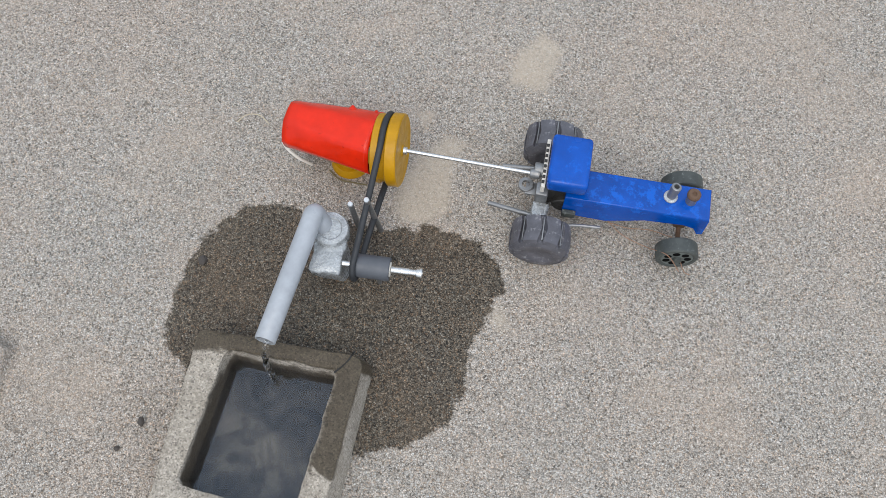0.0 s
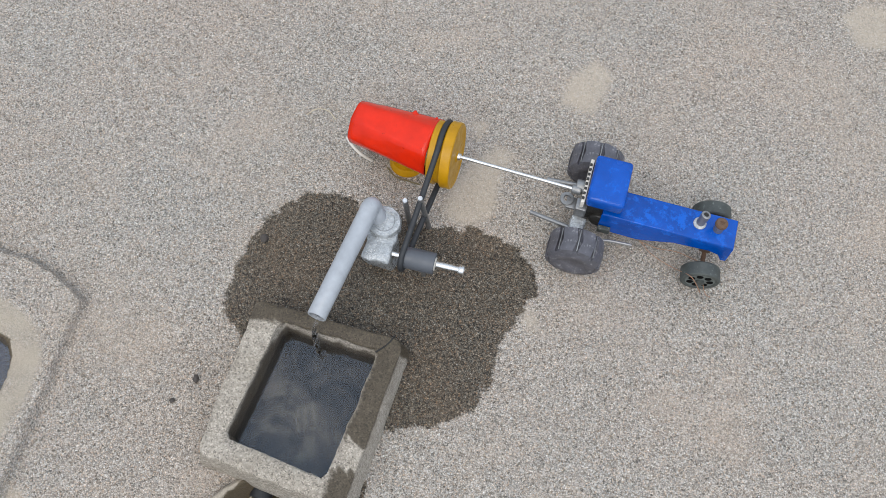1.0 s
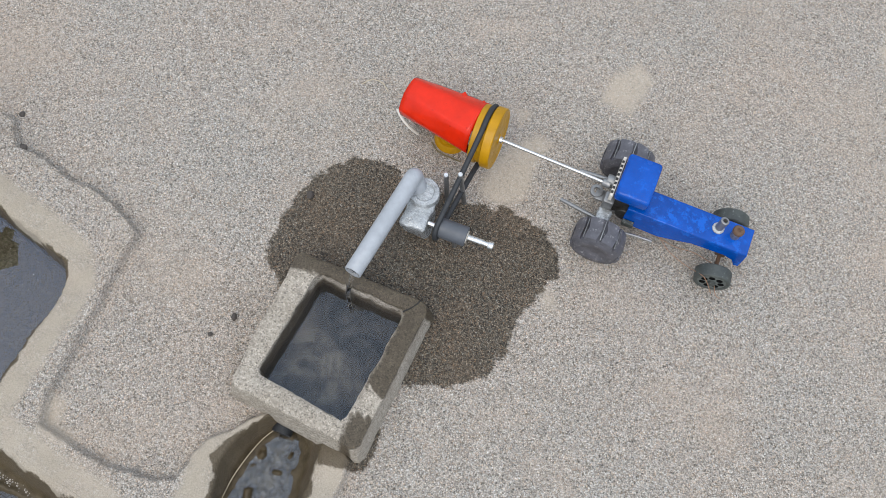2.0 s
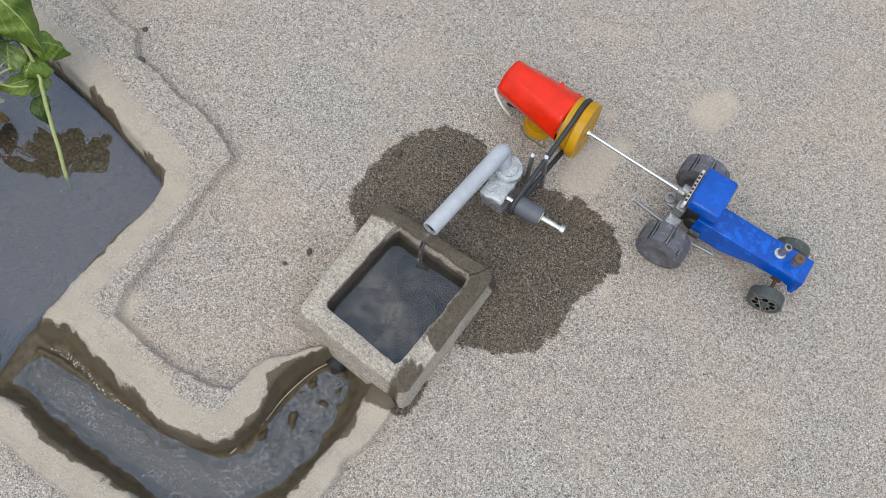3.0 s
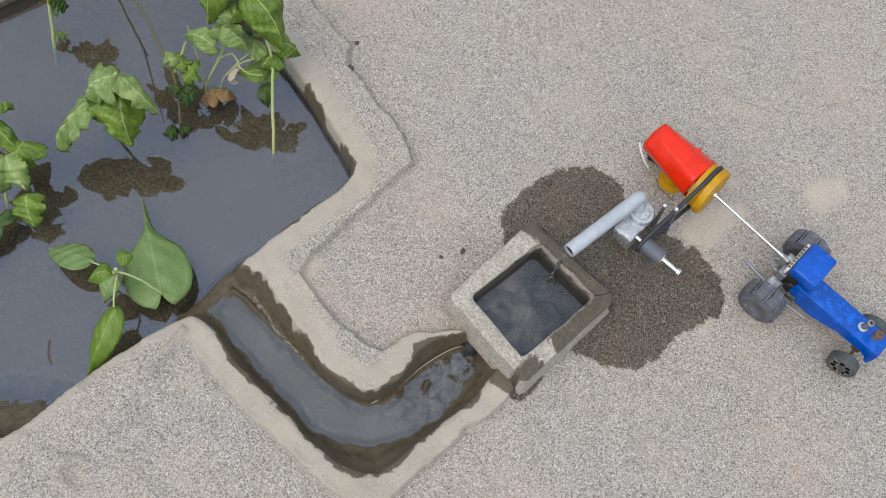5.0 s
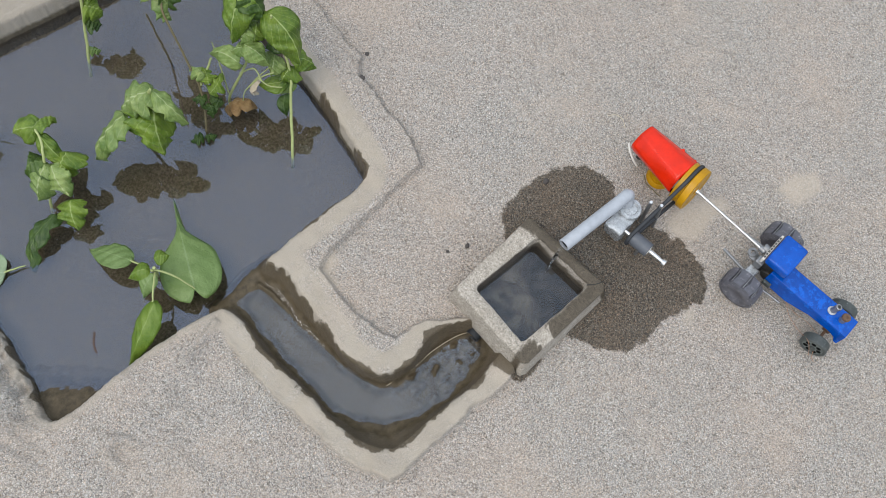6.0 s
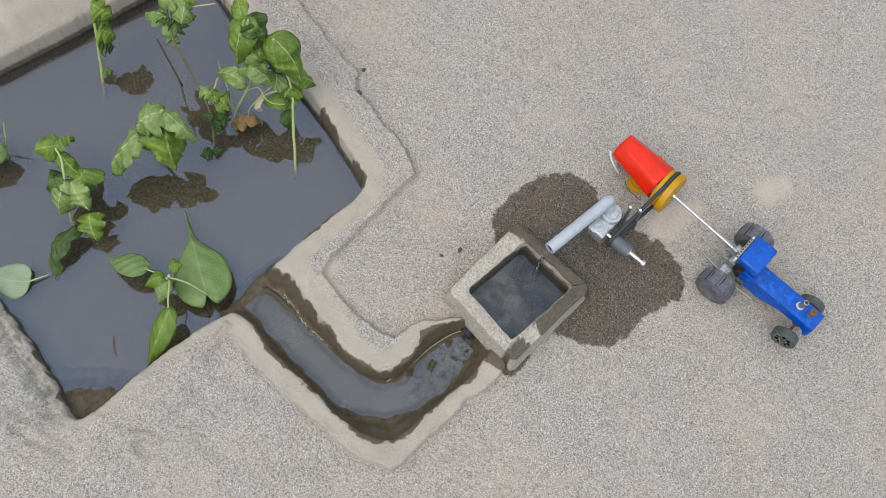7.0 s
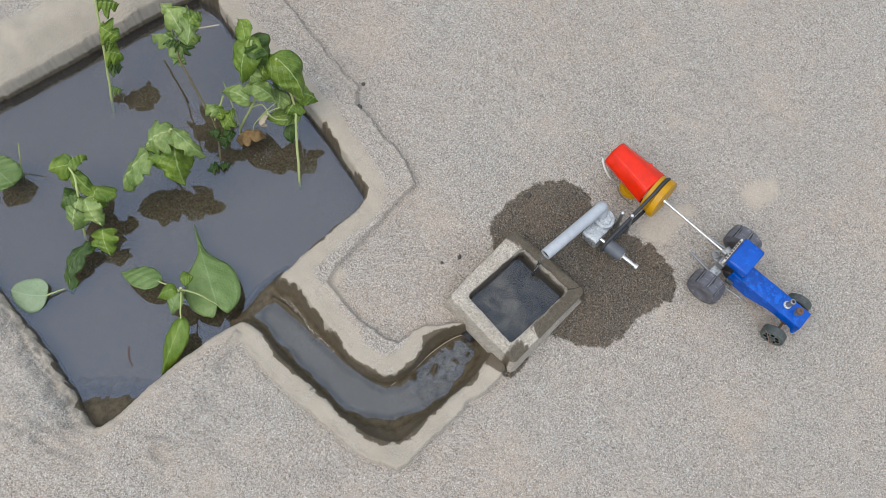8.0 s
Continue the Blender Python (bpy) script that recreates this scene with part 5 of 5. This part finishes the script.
add_stem(edge, [(-0.774, -0.058, -0.022), (-0.765, -0.078, -0.005), (-0.756, -0.084, 0.008)], 0.0012, STEM, name="petiole")


# ---- small loose things ----
def stone(at, r, seed, label):
    rng = random.Random(seed)
    bm = bmesh.new()
    bmesh.ops.create_icosphere(bm, subdivisions=2, radius=r)
    sx, sy = rng.uniform(0.8, 1.3), rng.uniform(0.8, 1.2)
    for v in bm.verts:
        v.co += noise.noise_vector(v.co * (1.2 / r) + Vector((seed, 0, 0))) * r * 0.45
        v.co = Vector((v.co.x * sx, v.co.y * sy, v.co.z * 0.75))
    ob = tagged(new("pebble", mesh_of("pebble", bm, PEBBLE)), label, "pebble", "loose pebbles on the sand")
    ob.matrix_basis = pose(at[0], at[1], at[2] if len(at) > 2 else r * 0.35)


for k, (p, r) in enumerate((((-0.189, 0.161), 0.0030), ((-0.205, 0.141), 0.0018), ((-0.154, 0.293), 0.0042), ((-0.428, 0.276, 0.008), 0.0036), ((-0.446, 0.312), 0.0026), ((-0.135, 0.172), 0.0012))):
    stone(p, r, k + 1, "small dark pebble lying on dry sand" if k != 2 else "wet brown clod in the damp sand")

fibre = sweep(smooth_path([(-0.136, 0.421, 0.003), (-0.127, 0.428, 0.004), (-0.116, 0.427, 0.004), (-0.108, 0.419, 0.003)], 7), 0.0005, seg=5)
tagged(new("straw_fibre", mesh_of("straw_fibre", fibre, STRAW)), "thin curled pale straw fibre lying on sand", "straw")
strand = sweep(smooth_path([(-0.174, -0.036, -0.0215), (-0.160, -0.003, -0.0195), (-0.152, 0.030, -0.019), (-0.138, 0.062, -0.018), (-0.124, 0.078, -0.018), (-0.113, 0.081, -0.020)], 7), 0.0004, seg=5)
tagged(new("straw_fibre", mesh_of("straw_fibre", strand, STRAW)), "long pale fibre lying along the channel's wet bank", "straw")
bit = sweep(smooth_path([(-0.497, -0.178, WATER_Z + 0.0008), (-0.488, -0.190, WATER_Z + 0.001), (-0.478, -0.196, WATER_Z + 0.0008)], 5), 0.0012, seg=5)
tagged(new("twig", mesh_of("twig", bit, RUST)), "reddish bit of twig floating on the pond", "twig")


def scatter(name, count, r0, r1, area, height, mat, label, seed, avoid):
    """Many small irregular grains as one mesh."""
    rng = np.random.RandomState(seed)
    x, y = rng.uniform(area[0], area[1], count * 3), rng.uniform(area[2], area[3], count * 3)
    ok = np.ones(len(x), bool)
    for poly, gap, keep_in in avoid:
        d = inside_distance(x, y, poly)
        ok &= (d < -gap) if keep_in else (d > gap)
    x, y = x[ok][:count], y[ok][:count]
    octa = np.array([(1, 0, 0), (0, 1, 0), (-1, 0, 0), (0, -1, 0), (0, 0, 1), (0, 0, -1)], float)
    tris = np.array([(0, 1, 4), (1, 2, 4), (2, 3, 4), (3, 0, 4), (1, 0, 5), (2, 1, 5), (3, 2, 5), (0, 3, 5)])
    n = len(x)
    a = rng.uniform(0, 6.28, n)
    r = rng.uniform(r0, r1, (n, 1, 1)) * rng.uniform(0.7, 1.3, (n, 6, 1))
    q = octa[None] * r
    co = np.stack([q[..., 0] * np.cos(a)[:, None] - q[..., 1] * np.sin(a)[:, None] + x[:, None], q[..., 0] * np.sin(a)[:, None] + q[..., 1] * np.cos(a)[:, None] + y[:, None],
                   q[..., 2] * 0.8 + height], 2)
    f = (tris[None] + 6 * np.arange(n)[:, None, None]).reshape(-1, 3)
    me = bpy.data.meshes.new(name)
    me.from_pydata(co.reshape(-1, 3).tolist(), [], f.tolist())
    me.materials.append(mat)
    return tagged(new(name, me), label, "sand grains", kind="stuff")


scatter("sand_grains", 12000, 0.0004, 0.0008, (-0.30, 0.42, 0.02, 0.62), 0.0006, GRAIN, "loose coarse grains lying on the dry sand", 5,
        [(RIM, 0.006, False), (SPILL, 0.002, False), (tank_outline(-0.006), 0.0, False)] + [(p, 0.0, False) for p in SILT_SPOTS])
# specks on the surface stand in for glints of sand grains below
scatter("pond_specks", 800, 0.0003, 0.0007, (-0.93, -0.34, -0.28, 0.30), WATER_Z + 0.0003, GRAIN, "pale specks floating on the pond water, put in for glinting bottom grains", 6, [(POND, 0.010, True)])
scatter("silt_crumbs", 900, 0.0004, 0.0010, (-0.38, -0.20, -0.05, 0.0), WATER_Z + 0.0012, GRAIN, "wet crumbs of silt along the stream's edge", 8,
        [([(-0.374, -0.006), (-0.350, -0.011), (-0.300, -0.025), (-0.262, -0.035), (-0.262, -0.039), (-0.300, -0.033), (-0.350, -0.018), (-0.374, -0.013)], 0.0, True)])
